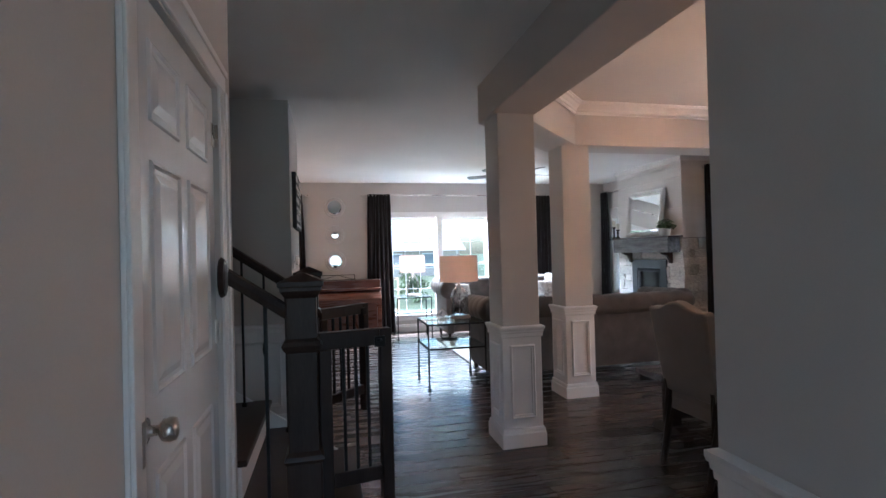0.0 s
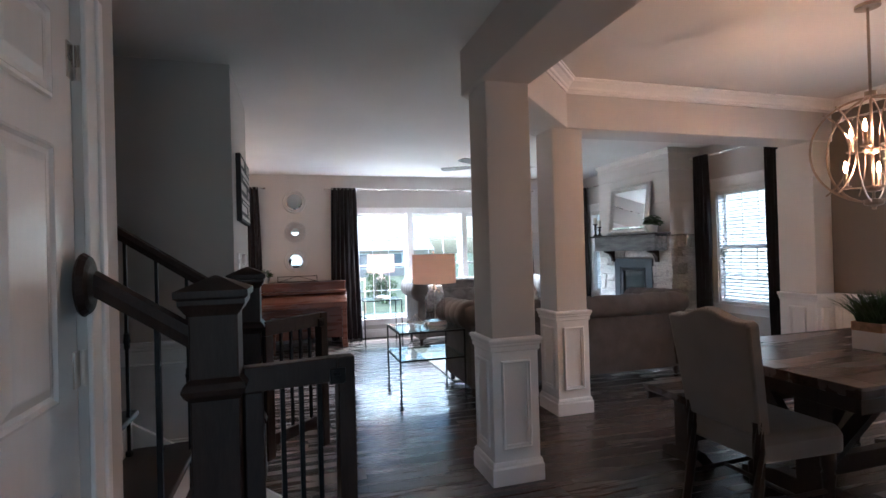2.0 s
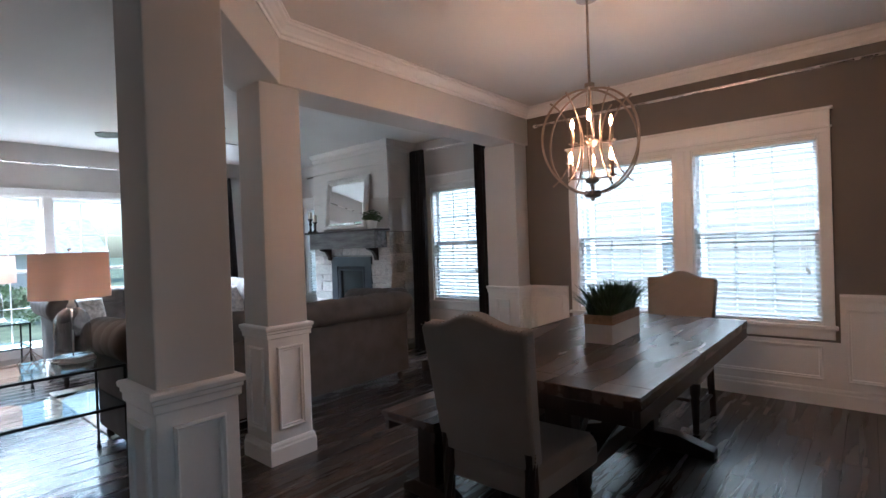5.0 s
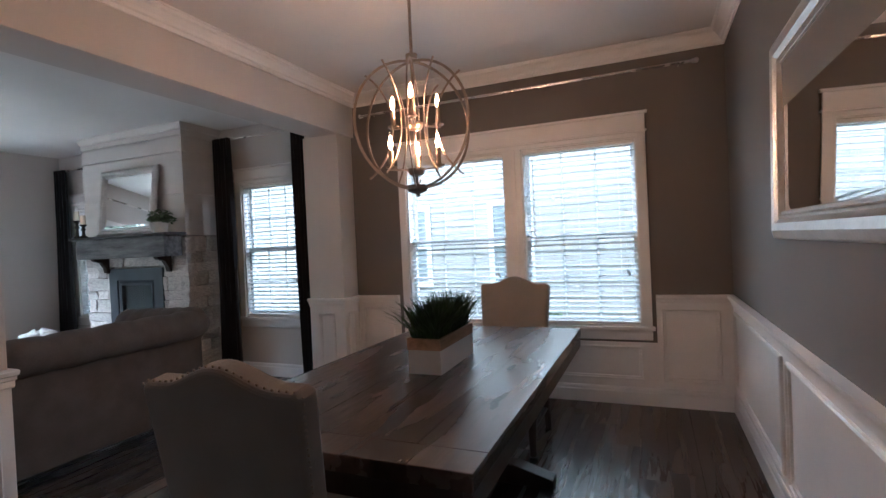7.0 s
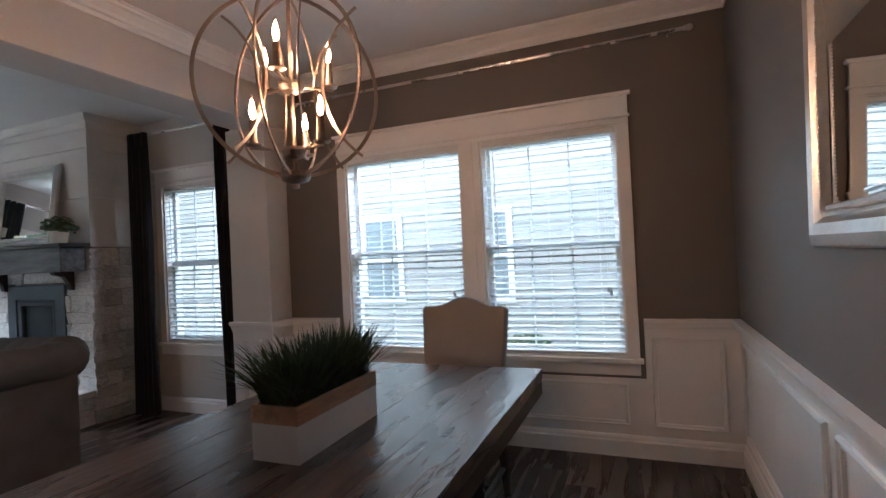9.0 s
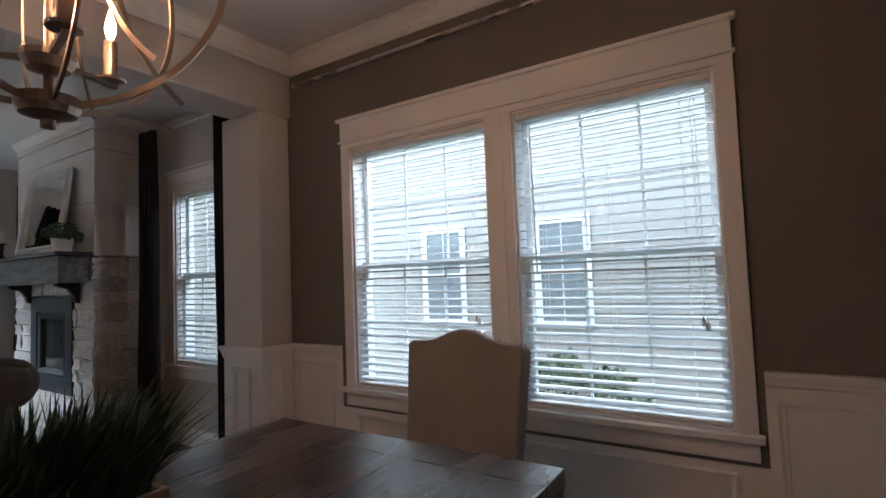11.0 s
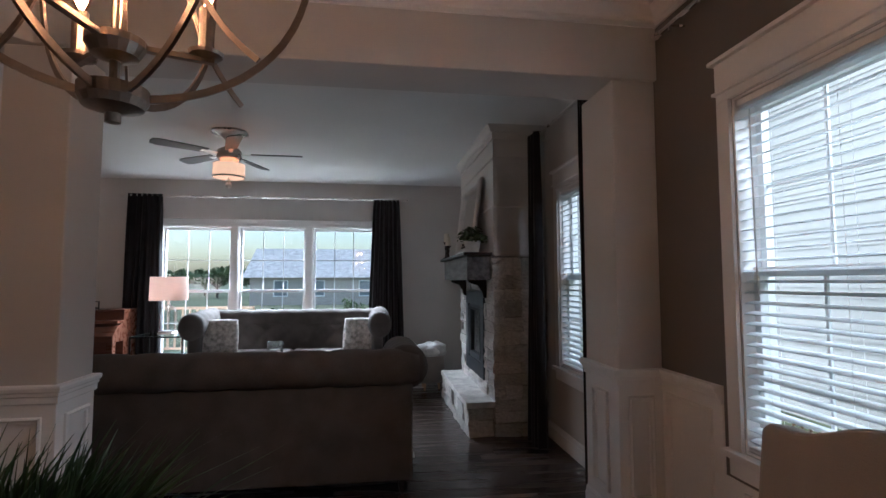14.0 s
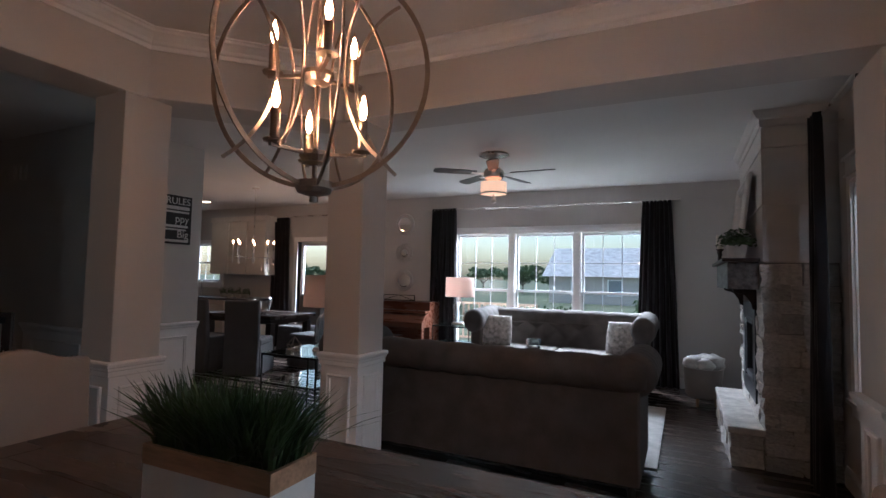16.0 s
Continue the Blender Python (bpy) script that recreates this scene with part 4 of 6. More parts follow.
bn = empty("bench", "distressed dark wood bench beside the dining table", "bench", at=(4.36, 4.44, 0))
for i in range(2):
    Part().box(-0.82, 0.82, -0.19 + 0.19 * i + 0.001, 0.19 * i - 0.001, 0.44, 0.485).make("board", M_TABLE, bn, bevel=0.003)
Part().box(-0.80, 0.80, -0.18, -0.155, 0.38, 0.44).box(-0.80, 0.80, 0.155, 0.18, 0.38, 0.44).make("apron", M_ESPRESSO, bn, bevel=0.003)
for s in (-1, 1):
    Part().box(s * 0.64 - 0.04, s * 0.64 + 0.04, -0.06, 0.06, 0.06, 0.44).prism([(-0.18, 0), (0.18, 0), (0.18, 0.04), (0.1, 0.08), (-0.1, 0.08), (-0.18, 0.04)], (s * 0.64 - 0.045, 0, 0), (0, 1, 0), (0, 0, 1), (0.09, 0, 0)).make("leg", M_ESPRESSO, bn, bevel=0.005)
Part().box(-0.62, 0.62, -0.02, 0.02, 0.12, 0.18).make("stretcher", M_ESPRESSO, bn, bevel=0.004)

# ---- planter with grass ----
pl = empty("grass_planter", "white and raw wood box planter with grass", "planter", at=(4.548, 3.737, TZ))
pl.rotation_euler = (0, 0, radians(1))
PL, PWD = 0.218, 0.078
Part().box(-PL, PL, -PWD, PWD, 0, 0.105).make("box", M_PLANTER, pl, bevel=0.002)
Part().frame_ring((0, 0, 0.105), (1, 0, 0), (0, 1, 0), (0, 0, 1), -PL - 0.001, PL + 0.001, -PWD - 0.001, PWD + 0.001, [(0, 0), (0, 0.05), (0.012, 0.05), (0.012, 0.02), (0.0121, 0.0)]).make("wood_band", M_RAWWOOD, pl)
Part().box(-PL + 0.02, PL - 0.02, -PWD + 0.015, PWD - 0.015, 0.1, 0.13).make("soil", M_DARK, pl)
rng = random.Random(3)
gb = Part()
for i in range(1150):
    bx, by = rng.uniform(-0.197, 0.197), rng.uniform(-0.06, 0.06)
    L = rng.uniform(0.12, 0.225)
    a = rng.uniform(0, math.tau)
    out = Vector((bx * 0.85 + math.cos(a) * 0.1, by * 2.2 + math.sin(a) * 0.1, 0))
    bend = rng.uniform(0.1, 0.42) * (1.9 if rng.random() < 0.06 else 1)
    w = rng.uniform(0.003, 0.0055)
    side = Vector((-math.sin(a), math.cos(a), 0)) * w
    rows = []
    for k, ww in ((0, 1.0), (0.4, 0.9), (0.75, 0.6), (1.0, 0.08)):
        c = Vector((bx, by, 0.125)) + Vector((0, 0, L * (k - 0.25 * bend * k * k))) + out * (bend * k * k * 1.6)
        rows.append((gb.bm.verts.new(c - side * ww), gb.bm.verts.new(c + side * ww)))
    for u, v in zip(rows, rows[1:]):
        gb.bm.faces.new((u[0], u[1], v[1], v[0]))
tagged(gb.make("grass", M_BLADE, pl), kind="stuff")

# ---- chandelier ----
CX, CY, CB, CR = 4.668, 3.888, 1.635, 0.315
ch = empty("chandelier", "brushed nickel orb chandelier with lit candle bulbs", "chandelier", at=(CX, CY, 0))
cz = CB + 0.335
Part().rod((0, 0, 2.31), (0, 0, DCEIL - 0.02), 0.008).lathe([(0.065, DCEIL - 0.022), (0.065, DCEIL - 0.001)], n=24).make("stem", M_BRONZE, ch)
Part().rod((0, 0, CB), (0, 0, 2.31), 0.008).lathe([(0.004, 1.605), (0.012, 1.607), (0.012, 1.622), (0.045, 1.632), (0.052, 1.645), (0.052, 1.665), (0.01, 1.67)], n=20).lathe([(0.03, 2.30), (0.03, 2.325)], n=16).make("hub", M_BRONZE, ch)
rg = Part()
for k in range(3):
    a = radians(20 + 60 * k)
    ux = Vector((math.cos(a), math.sin(a), 0))
    nrm = Vector((-math.sin(a), math.cos(a), 0))
    rg.strip([Vector((0, 0, cz)) + ux * (CR * math.cos(t * math.tau / 56)) + Vector((0, 0, (CR + 0.005) * math.sin(t * math.tau / 56))) for t in range(56)], 0.013, 0.0055, up=nrm, closed=True)
    rg.bm.verts.ensure_lookup_table()
rg.make("ring", M_BRONZE, ch)
ar = Part()
for k in range(6):
    a = radians(50 + 60 * k)
    ux = Vector((math.cos(a), math.sin(a), 0))
    nrm = Vector((-math.sin(a), math.cos(a), 0))
    ar.strip([Vector((0, 0, cz)) + ux * (0.44 - 0.33 * math.cos(t)) + Vector((0, 0, 0.33 * math.sin(t))) for t in [(-0.92 + 1.84 * i / 24) for i in range(25)]], 0.010, 0.005, up=nrm)
ar.make("arc", M_BRONZE, ch)
for z0, off in ((1.74, 20), (1.97, 80)):
    Part().lathe([(0.012, z0 - 0.03), (0.035, z0 - 0.022), (0.045, z0 - 0.004), (0.045, z0 + 0.008), (0.01, z0 + 0.012)], n=18).make("tier_hub", M_BRONZE, ch)
    for k in range(3):
        a = radians(off + 120 * k)
        ux = Vector((math.cos(a), math.sin(a), 0))
        e = ux * 0.135
        Part().strip([ux * 0.03 + Vector((0, 0, z0)), e * 1.1 + Vector((0, 0, z0))], 0.012, 0.009).lathe([(0.004, z0), (0.028, z0 + 0.008), (0.03, z0 + 0.014), (0.013, z0 + 0.016), (0.013, z0 + 0.095), (0.006, z0 + 0.097)], e, 14).make("candle_arm", M_BRONZE, ch)
        Part().lathe([(0.007, z0 + 0.097), (0.014, z0 + 0.112), (0.0165, z0 + 0.13), (0.012, z0 + 0.152), (0.0055, z0 + 0.174), (0.001, z0 + 0.184)], e, 12).make("bulb", M_BULBGLASS, ch, smooth=True).visible_shadow = False
        Part().lathe([(0.004, z0 + 0.101), (0.009, z0 + 0.114), (0.0105, z0 + 0.130), (0.006, z0 + 0.150), (0.0015, z0 + 0.168)], e, 10).make("filament", M_BULB, ch, smooth=True)


# ---- fireplace ----
FX, FY0, FY1, HZ = 6.15, 7.30, 8.92, 0.30
fp = empty("fireplace", "stone and shiplap fireplace with raised hearth", "fireplace")
fp["kind"] = "structure"
Part().box(FX + 0.05, EX - 0.001, FY0 + 0.05, FY1, 0, 1.57).make("core", M_MORTAR, fp)
Part().box(FX + 0.02, EX - 0.001, FY0 + 0.02, FY1, 1.57, 2.75).make("chimney_breast", M_SHIP, fp)
zb = [1.572, 2.01, 2.455, 2.62]
for lo, hi in zip(zb, zb[1:]):
    Part().box(FX, FX + 0.02, FY0, FY1, lo + 0.004, hi - 0.004).make("shiplap_board", M_SHIP, fp, bevel=0.002)
    Part().box(FX + 0.0205, EX - 0.002, FY0, FY0 + 0.019, lo + 0.004, hi - 0.004).make("shiplap_board", M_SHIP, fp, bevel=0.002)
Part().sweep([(FX + 0.001, FY1), (FX + 0.001, FY0 + 0.001), (EX - 0.002, FY0 + 0.001)][::-1], [(0, 2.624), (0.01, 2.624), (0.012, 2.68), (0.03, 2.69), (0.055, 2.73), (0.06, 2.748), (0, 2.748)]).make("crown", M_SHIP, fp)
rng = random.Random(11)
stones = []
for k in range(8):
    q = Part().box(-0.5, 0.5, -0.5, 0.5, -0.5, 0.5)
    bmesh.ops.subdivide_edges(q.bm, edges=q.bm.edges[:], cuts=1, use_grid_fill=True)
    for v in q.bm.verts:
        v.co += Vector((rng.uniform(-0.10, 0.10), rng.uniform(-0.035, 0.035), rng.uniform(-0.05, 0.05)))
    me = bpy.data.meshes.new("stone")
    bmesh.ops.recalc_face_normals(q.bm, faces=q.bm.faces)
    q.bm.to_mesh(me)
    q.bm.free()
    me.materials.append(M_STONE)
    stones.append(me)


def stone_face(parent, a0, a1, z0, z1, place, skip=None, big=0.34):
    """Ledge stones in uneven courses over a0..a1, z0..z1; place(a, z) gives the pose of a stone's middle (x out of the face)."""
    z = z0
    while z < z1 - 0.03:
        h = min(rng.choice((0.075, 0.1, 0.12, 0.15)), z1 - z)
        if z1 - z - h < 0.05:
            h = z1 - z
        a = a0
        while a < a1 - 0.02:
            w = rng.uniform(0.14, big)
            if a1 - a - w < 0.1:
                w = a1 - a
            pieces = [(a, a + w)]
            if skip and z + h > skip[2] and z < skip[3]:
                pieces = [(max(u, lo), min(v, hi)) for u, v in pieces for lo, hi in ((a0, skip[0]), (skip[1], a1)) if min(v, hi) - max(u, lo) > 0.03]
            for u, v in pieces:
                o = new("stone", rng.choice(stones))
                o.parent = parent
                d = rng.uniform(0.09, 0.125)
                o.matrix_basis = place((u + v) / 2, z + h / 2) @ pose(0, 0, 0, rng.choice((0, 180)), 0, rng.choice((0, 180))) @ Matrix.Diagonal((d, v - u - 0.007, h - 0.007, 1))
            a += w
        z += h


INS = (7.66, 8.52, 0.42, 1.24)
stone_face(fp, FY0 - 0.01, FY1, HZ, 1.56, lambda a, z: pose(FX + 0.045, a, z), INS)
stone_face(fp, FX - 0.0, EX - 0.01, 0.0, 1.56, lambda a, z: pose(a, FY0 + 0.045, z, 0, 0, 90), big=0.3)
he = empty("hearth", "raised stone hearth with a flat pale slab", "hearth")
he["kind"] = "structure"
Part().box(5.96, FX + 0.04, FY0 + 0.07, FY1, 0, 0.25).make("core", M_MORTAR, he)
stone_face(he, FY0 + 0.02, FY1, 0.0, 0.245, lambda a, z: pose(5.965, a, z), big=0.26)
stone_face(he, 5.92, 6.14, 0.0, 0.245, lambda a, z: pose(a, FY0 + 0.07, z, 0, 0, 90), big=0.24)
Part().box(5.90, FX + 0.02, FY0 + 0.015, FY1, 0.247, 0.30).make("slab", M_STONE, he, bevel=0.008)
ins = empty("fireplace_insert", "blue-black metal gas fireplace insert", "fireplace insert")
y0, y1, z0, z1 = INS
Part().frame_ring((FX + 0.01, 0, 0), (0, 1, 0), (0, 0, 1), (-1, 0, 0), y0, y1, z0, z1, [(0, -0.05), (0, 0.03), (0.13, 0.03), (0.13, 0.012), (0.16, 0.03), (0.19, 0.02), (0.19, -0.04)]).make("surround", M_BLACKMETAL, ins)
Part().box(FX + 0.03, FX + 0.05, y0 + 0.1, y1 - 0.1, z0 + 0.1, z1 - 0.1).make("firebox", M_DARK, ins)
Part().box(FX + 0.012, FX + 0.015, y0 + 0.17, y1 - 0.17, z0 + 0.17, z1 - 0.17).make("pane", M_GLASS, ins)
mn = empty("mantel", "weathered grey wooden mantel on iron corbels", "mantel", at=(FX, 8.03, 0))
Part().box(-0.235, -0.022, -0.70, 0.70, 1.36, 1.575).make("beam", M_MANTEL, mn, bevel=0.006)
Part().box(-0.275, -0.018, -0.76, 0.76, 1.575, 1.602).make("shelf", M_ESPRESSO, mn, bevel=0.004)
for s in (-0.5, 0.5):
    Part().prism([(-0.02, 1.36), (-0.19, 1.36), (-0.18, 1.335), (-0.1, 1.31), (-0.06, 1.25), (-0.05, 1.20), (-0.02, 1.19)], (0, s - 0.03, 0), (1, 0, 0), (0, 0, 1), (0, 0.06, 0)).make("corbel", M_ESPRESSO, mn, bevel=0.004)


# ---- mirrors ----
def framed_mirror(name, w, h, fw, label, beads=False):
    e = empty(name, label, "mirror")
    Part().frame_ring((0, 0, 0), (1, 0, 0), (0, 0, 1), (0, -1, 0), -w / 2, w / 2, 0, h, [(0, 0), (0, 0.016), (0.006, 0.026), (fw * 0.3, 0.04), (fw * 0.55, 0.036), (fw * 0.72, 0.016), (fw * 0.78, 0.026), (fw * 0.84, 0.026), (fw * 0.87, 0.016), (fw * 0.95, 0.02), (fw, 0.006)]).make("frame", M_SILVER, e)
    Part().frame_ring((0, 0, 0), (1, 0, 0), (0, 0, 1), (0, -1, 0), -w / 2 + fw - 0.001, w / 2 - fw + 0.001, fw - 0.001, h - fw + 0.001, [(0, 0.004), (0.022, 0.008)]).box(-w / 2 + fw + 0.021, w / 2 - fw - 0.021, -0.008, -0.004, fw + 0.021, h - fw - 0.021).make("glass", M_MIRROR, e)
    if beads:
        b = Part()
        i1 = fw * 0.81
        pts = []
        for k in range(int((w - 2 * i1) / 0.011)):
            pts += [(-w / 2 + i1 + 0.011 * k, i1), (-w / 2 + i1 + 0.011 * k, h - i1)]
        for k in range(int((h - 2 * i1) / 0.011)):
            pts += [(-w / 2 + i1, i1 + 0.011 * k), (w / 2 - i1, i1 + 0.011 * k)]
        for a, z in pts:
            b.blob((a, -0.027, z), 0.0045, 0.004, 0.0045, 5, 3)
        b.make("beading", M_SILVER, e)
    return e


m = framed_mirror("wall_mirror", 1.36, 0.885, 0.125, "large mirror in a wide silver beaded frame", True)
m.matrix_basis = pose(4.425, SY + 0.004, 1.316, -1.2, 0, 180)
m = framed_mirror("mantel_mirror", 0.92, 0.74, 0.09, "square silver framed mirror leaning on the mantel")
m.matrix_basis = pose(6.035, 8.06, 1.603, -7, 0, -90) @ pose(0, 0, 0)
for z, kind in ((2.30, 0), (1.81, 1), (1.34, 2)):
    e = empty("round_mirror", "round silver wall mirror" if kind != 1 else "round sunburst mirror with beaded petals", "mirror", "three round mirrors above the piano", (1.28, NY - 0.002, z))
    e.rotation_euler = (radians(90), 0, 0)
    R = 0.185 if kind != 1 else 0.10
    Part().lathe([(R * 0.66, 0.010), (R * 0.56, 0.013), (R * 0.001, 0.0132)], n=32, caps=False).make("glass", M_MIRROR, e)
    if kind != 1:
        Part().lathe([(R, 0), (R, 0.014), (R * 0.96, 0.026), (R * 0.90, 0.028), (R * 0.86, 0.016), (R * 0.74, 0.022), (R * 0.69, 0.024), (R * 0.65, 0.009)], n=36, caps=False).make("frame", M_SILVER, e)
        if kind == 2:
            b = Part()
            for k in range(28):
                a = k * math.tau / 28
                b.box(-0.004, 0.004, 0.135, 0.172, 0.014, 0.023, Matrix.Rotation(a, 4, "Z"))
            b.make("facets", M_SILVER, e)
    else:
        b = Part().lathe([(0.1, 0), (0.1, 0.014), (0.084, 0.012)], n=28, caps=False)
        for k in range(16):
            a = k * math.tau / 16
            c = Vector((math.cos(a) * 0.135, math.sin(a) * 0.135, 0.008))
            b.tube([c + Vector((math.cos(t * math.tau / 10) * 0.026, math.sin(t * math.tau / 10) * 0.026, 0)) for t in range(11)], 0.009, 5)
            b.blob((math.cos(a + 0.19) * 0.168, math.sin(a + 0.19) * 0.168, 0.008), 0.014, 0.014, 0.01, 6, 4)
        b.make("petals", M_SILVER, e)


# ---- curtains ----
def curtain(x, y, axis, w, ztop, label, folds=5, zbot=0.01, flare=1.25):
    """A hanging curtain panel: deep folds, gathered at the top, wider at the hem."""
    p = Part()
    n, rows = folds * 10, 14
    loops = []
    for side in (0.0, 0.008):
        g = []
        for j in range(rows + 1):
            t = j / rows
            z = ztop + (zbot - ztop) * t
            k = 0.9 + (flare - 0.9) * t ** 0.8
            lp = []
            for i in range(n + 1):
                u = i / n - 0.5
                ph = u * folds * math.tau + 0.8 * math.sin(3.1 * u + 2.2 * t)
                d = (0.022 + 0.022 * t) * math.sin(ph) + 0.01 * math.sin(2.3 * ph + 3 * t) + side
                a = u * w * k
                lp.append(Vector((a, d, z)) if axis == "x" else Vector((d, a, z)))
            g.append(lp)
        p.rings(g, close=False)
    o = p.make("curtain", M_CURTAIN, smooth=True)
    o.location = (x, y, 0)
    return tagged(o, label, "curtain", "charcoal curtains")


def rod(p0, p1, label, r=0.011):
    e = empty("curtain_rod", label, "curtain rod")
    p0, p1 = Vector(p0), Vector(p1)
    d = (p1 - p0).normalized()
    Part().rod(p0, p1, r).make("pole", M_NICKEL, e, smooth=False)
    for q, s in ((p0, -1), (p1, 1)):
        Part().rod(q, q + d * 0.018 * s, r * 1.5).blob(q + d * 0.03 * s, 0.02, 0.02, 0.02, 10, 7).make("finial", M_NICKEL, e, smooth=True)
    wn = Vector((1, 0, 0)) if abs(d.y) > 0.5 else Vector((0, 1, 0))
    for t in (0.03, 0.97):
        c = p0.lerp(p1, t)
        far = Vector((EX - 0.001, c.y, c.z)) if abs(d.y) > 0.5 else Vector((c.x, NY - 0.001, c.z))
        Part().rod(c, far, 0.006).rod(c + Vector((0, 0, -0.03)), c, 0.005).make("bracket", M_NICKEL, e)
    return e


CUR = "floor-length charcoal curtain with soft folds"
curtain(0.56, 10.10, "x", 0.38, 2.53, CUR)
curtain(2.07, 10.10, "x", 0.46, 2.53, CUR, 6, flare=1.1)
curtain(5.28, 10.10, "x", 0.40, 2.51, CUR, 6, flare=1.35)
curtain(-1.44, 10.10, "x", 0.40, 2.50, CUR)
rod((0.80, 10.12, 2.515), (-1.70, 10.12, 2.515), "nickel curtain rod over the patio door")
rod((1.80, 10.12, 2.51), (5.53, 10.12, 2.51), "nickel curtain rod over the wide window")
curtain(6.44, 7.05, "y", 0.25, 2.60, CUR, 5, flare=1.1)
curtain(6.47, 6.06, "y", 0.14, 2.60, CUR, 3, flare=1.0)
rod((6.47, 5.97, 2.585), (6.47, 7.2, 2.585), "nickel curtain rod over the living room window")
curtain(6.51, 9.98, "y", 0.24, 2.55, CUR, 4, flare=1.0)
rod((6.53, 9.1, 2.535), (6.53, 10.1, 2.535), "nickel curtain rod over the corner window")
rod((6.55, 5.33, 2.625), (6.55, 2.48, 2.635), "empty nickel curtain rod over the dining windows")


# ---- side tables and lamps ----
def side_table(x, y, w, dp, h, label):
    e = empty("side_table", label, "side table", "black iron side tables", (x, y, 0))
    f = Part()
    for sx in (-1, 1):
        for sy in (-1, 1):
            f.rod((sx * w / 2, sy * dp / 2, 0.02), (sx * w / 2, sy * dp / 2, h), 0.009)
            f.blob((sx * w / 2, sy * dp / 2, 0.05), 0.016, 0.016, 0.012, 8, 5).lathe([(0.016, 0), (0.018, 0.012), (0.01, 0.03)], (sx * w / 2, sy * dp / 2, 0), 10)
    for z in (h - 0.008, h * 0.62):
        for s in (-1, 1):
            f.box(-w / 2, w / 2, s * dp / 2 - 0.008, s * dp / 2 + 0.008, z - 0.008, z + 0.008).box(s * w / 2 - 0.008, s * w / 2 + 0.008, -dp / 2, dp / 2, z - 0.008, z + 0.008)
    f.make("frame", M_IRON, e)
    for z in (h + 0.001, h * 0.62 + 0.009):
        Part().box(-w / 2, w / 2, -dp / 2, dp / 2, z, z + 0.007).make("glass_shelf", M_GLASSTOP, e)
    return e


def table_lamp(x, y, z, label):
    """Bell-glass lamp with a drum shade."""
    e = empty("table_lamp", label, "lamp", "glass table lamps", (x, y, z))
    Part().lathe([(0.12, 0.0), (0.122, 0.012), (0.11, 0.02), (0.108, 0.034), (0.1, 0.036)], n=28).make("base", M_NICKEL, e)
    Part().lathe([(0.1, 0.03), (0.1, 0.24), (0.094, 0.28), (0.075, 0.315), (0.045, 0.34), (0.02, 0.35)], n=28, caps=False).make("glass_bell", M_CLOCHE, e, smooth=True)
    Part().rod((0, 0, 0.03), (0, 0, 0.36), 0.005).lathe([(0.022, 0.345), (0.026, 0.36), (0.016, 0.38), (0.012, 0.40), (0.012, 0.44)], n=14).rod((0, 0, 0.44), (0, 0, 0.715), 0.003).blob((0, 0, 0.722), 0.012, 0.012, 0.012, 8, 6).make("stem", M_NICKEL, e, smooth=True)
    sp = Part()
    for k in range(3):
        a = k * math.tau / 3
        sp.rod((0, 0, 0.69), (0.21 * math.cos(a), 0.21 * math.sin(a), 0.69), 0.002, n=5)
    sp.make("spider", M_NICKEL, e)
    Part().lathe([(0.218, 0.41), (0.212, 0.70), (0.210, 0.70), (0.216, 0.41)], n=40, caps=False).make("shade", M_SHADE, e, smooth=True)
    lp = new("lamp_light", bpy.data.lights.new("lamp_light", "POINT"))
    lp.data.energy, lp.data.color, lp.data.shadow_soft_size = LAMP_W, (1.0, 0.66, 0.45), 0.03
    lp.location = (x, y, z + 0.55)
    return e


LAMP_W = 0.4
side_table(2.475, 6.49, 0.62, 0.62, 0.69, "black iron side table with two glass shelves")
table_lamp(2.60, 6.53, 0.70, "bell-glass table lamp with pinkish linen drum shade")
side_table(2.56, 9.62, 0.58, 0.50, 0.70, "black iron side table with two glass shelves")
table_lamp(2.58, 9.64, 0.71, "bell-glass table lamp with pinkish linen drum shade")
g = Part()
pts = [Vector((math.cos(k * math.tau / 5) * 0.07, math.sin(k * math.tau / 5) * 0.07, 0.055)) for k in range(5)]
lo = [Vector((math.cos(k * math.tau / 5 + 0.6) * 0.05, math.sin(k * math.tau / 5 + 0.6) * 0.05, 0.003)) for k in range(5)]
for k in range(5):
    g.rod(pts[k], pts[(k + 1) % 5], 0.0025, n=5).rod(lo[k], lo[(k + 1) % 5], 0.0025, n=5).rod(pts[k], lo[k], 0.0025, n=5).rod(pts[k], lo[k - 1], 0.0025, n=5).rod(pts[k], (0, 0, 0.13), 0.0025, n=5)
o = tagged(g.make("geometric_ornament", M_BRONZE), "small bronze wire geometric ornament on glass table", "ornament")
o.location = (2.36, 6.38, 0.699)

# ---- piano with bench ----
PX0, PX1, PY = 0.58, 2.02, 9.62
pn = empty("piano", "mahogany upright spinet piano against the wall", "piano", at=((PX0 + PX1) / 2, 0, 0))
w = (PX1 - PX0) / 2
Part().box(-w, w, PY + 0.14, 10.14, 0.12, 0.98).make("case", M_PIANO, pn, bevel=0.006)
Part().box(-w - 0.01, w + 0.01, PY + 0.12, 10.15, 0.98, 1.005).make("lid", M_PIANO, pn, bevel=0.006)
Part().prism([(PY - 0.12, 0.62), (PY + 0.15, 0.62), (PY + 0.15, 0.86), (PY - 0.02, 0.80), (PY - 0.12, 0.70)], (-w, 0, 0), (0, 1, 0), (0, 0, 1), (2 * w, 0, 0)).make("key_fall", M_PIANO, pn, bevel=0.006)
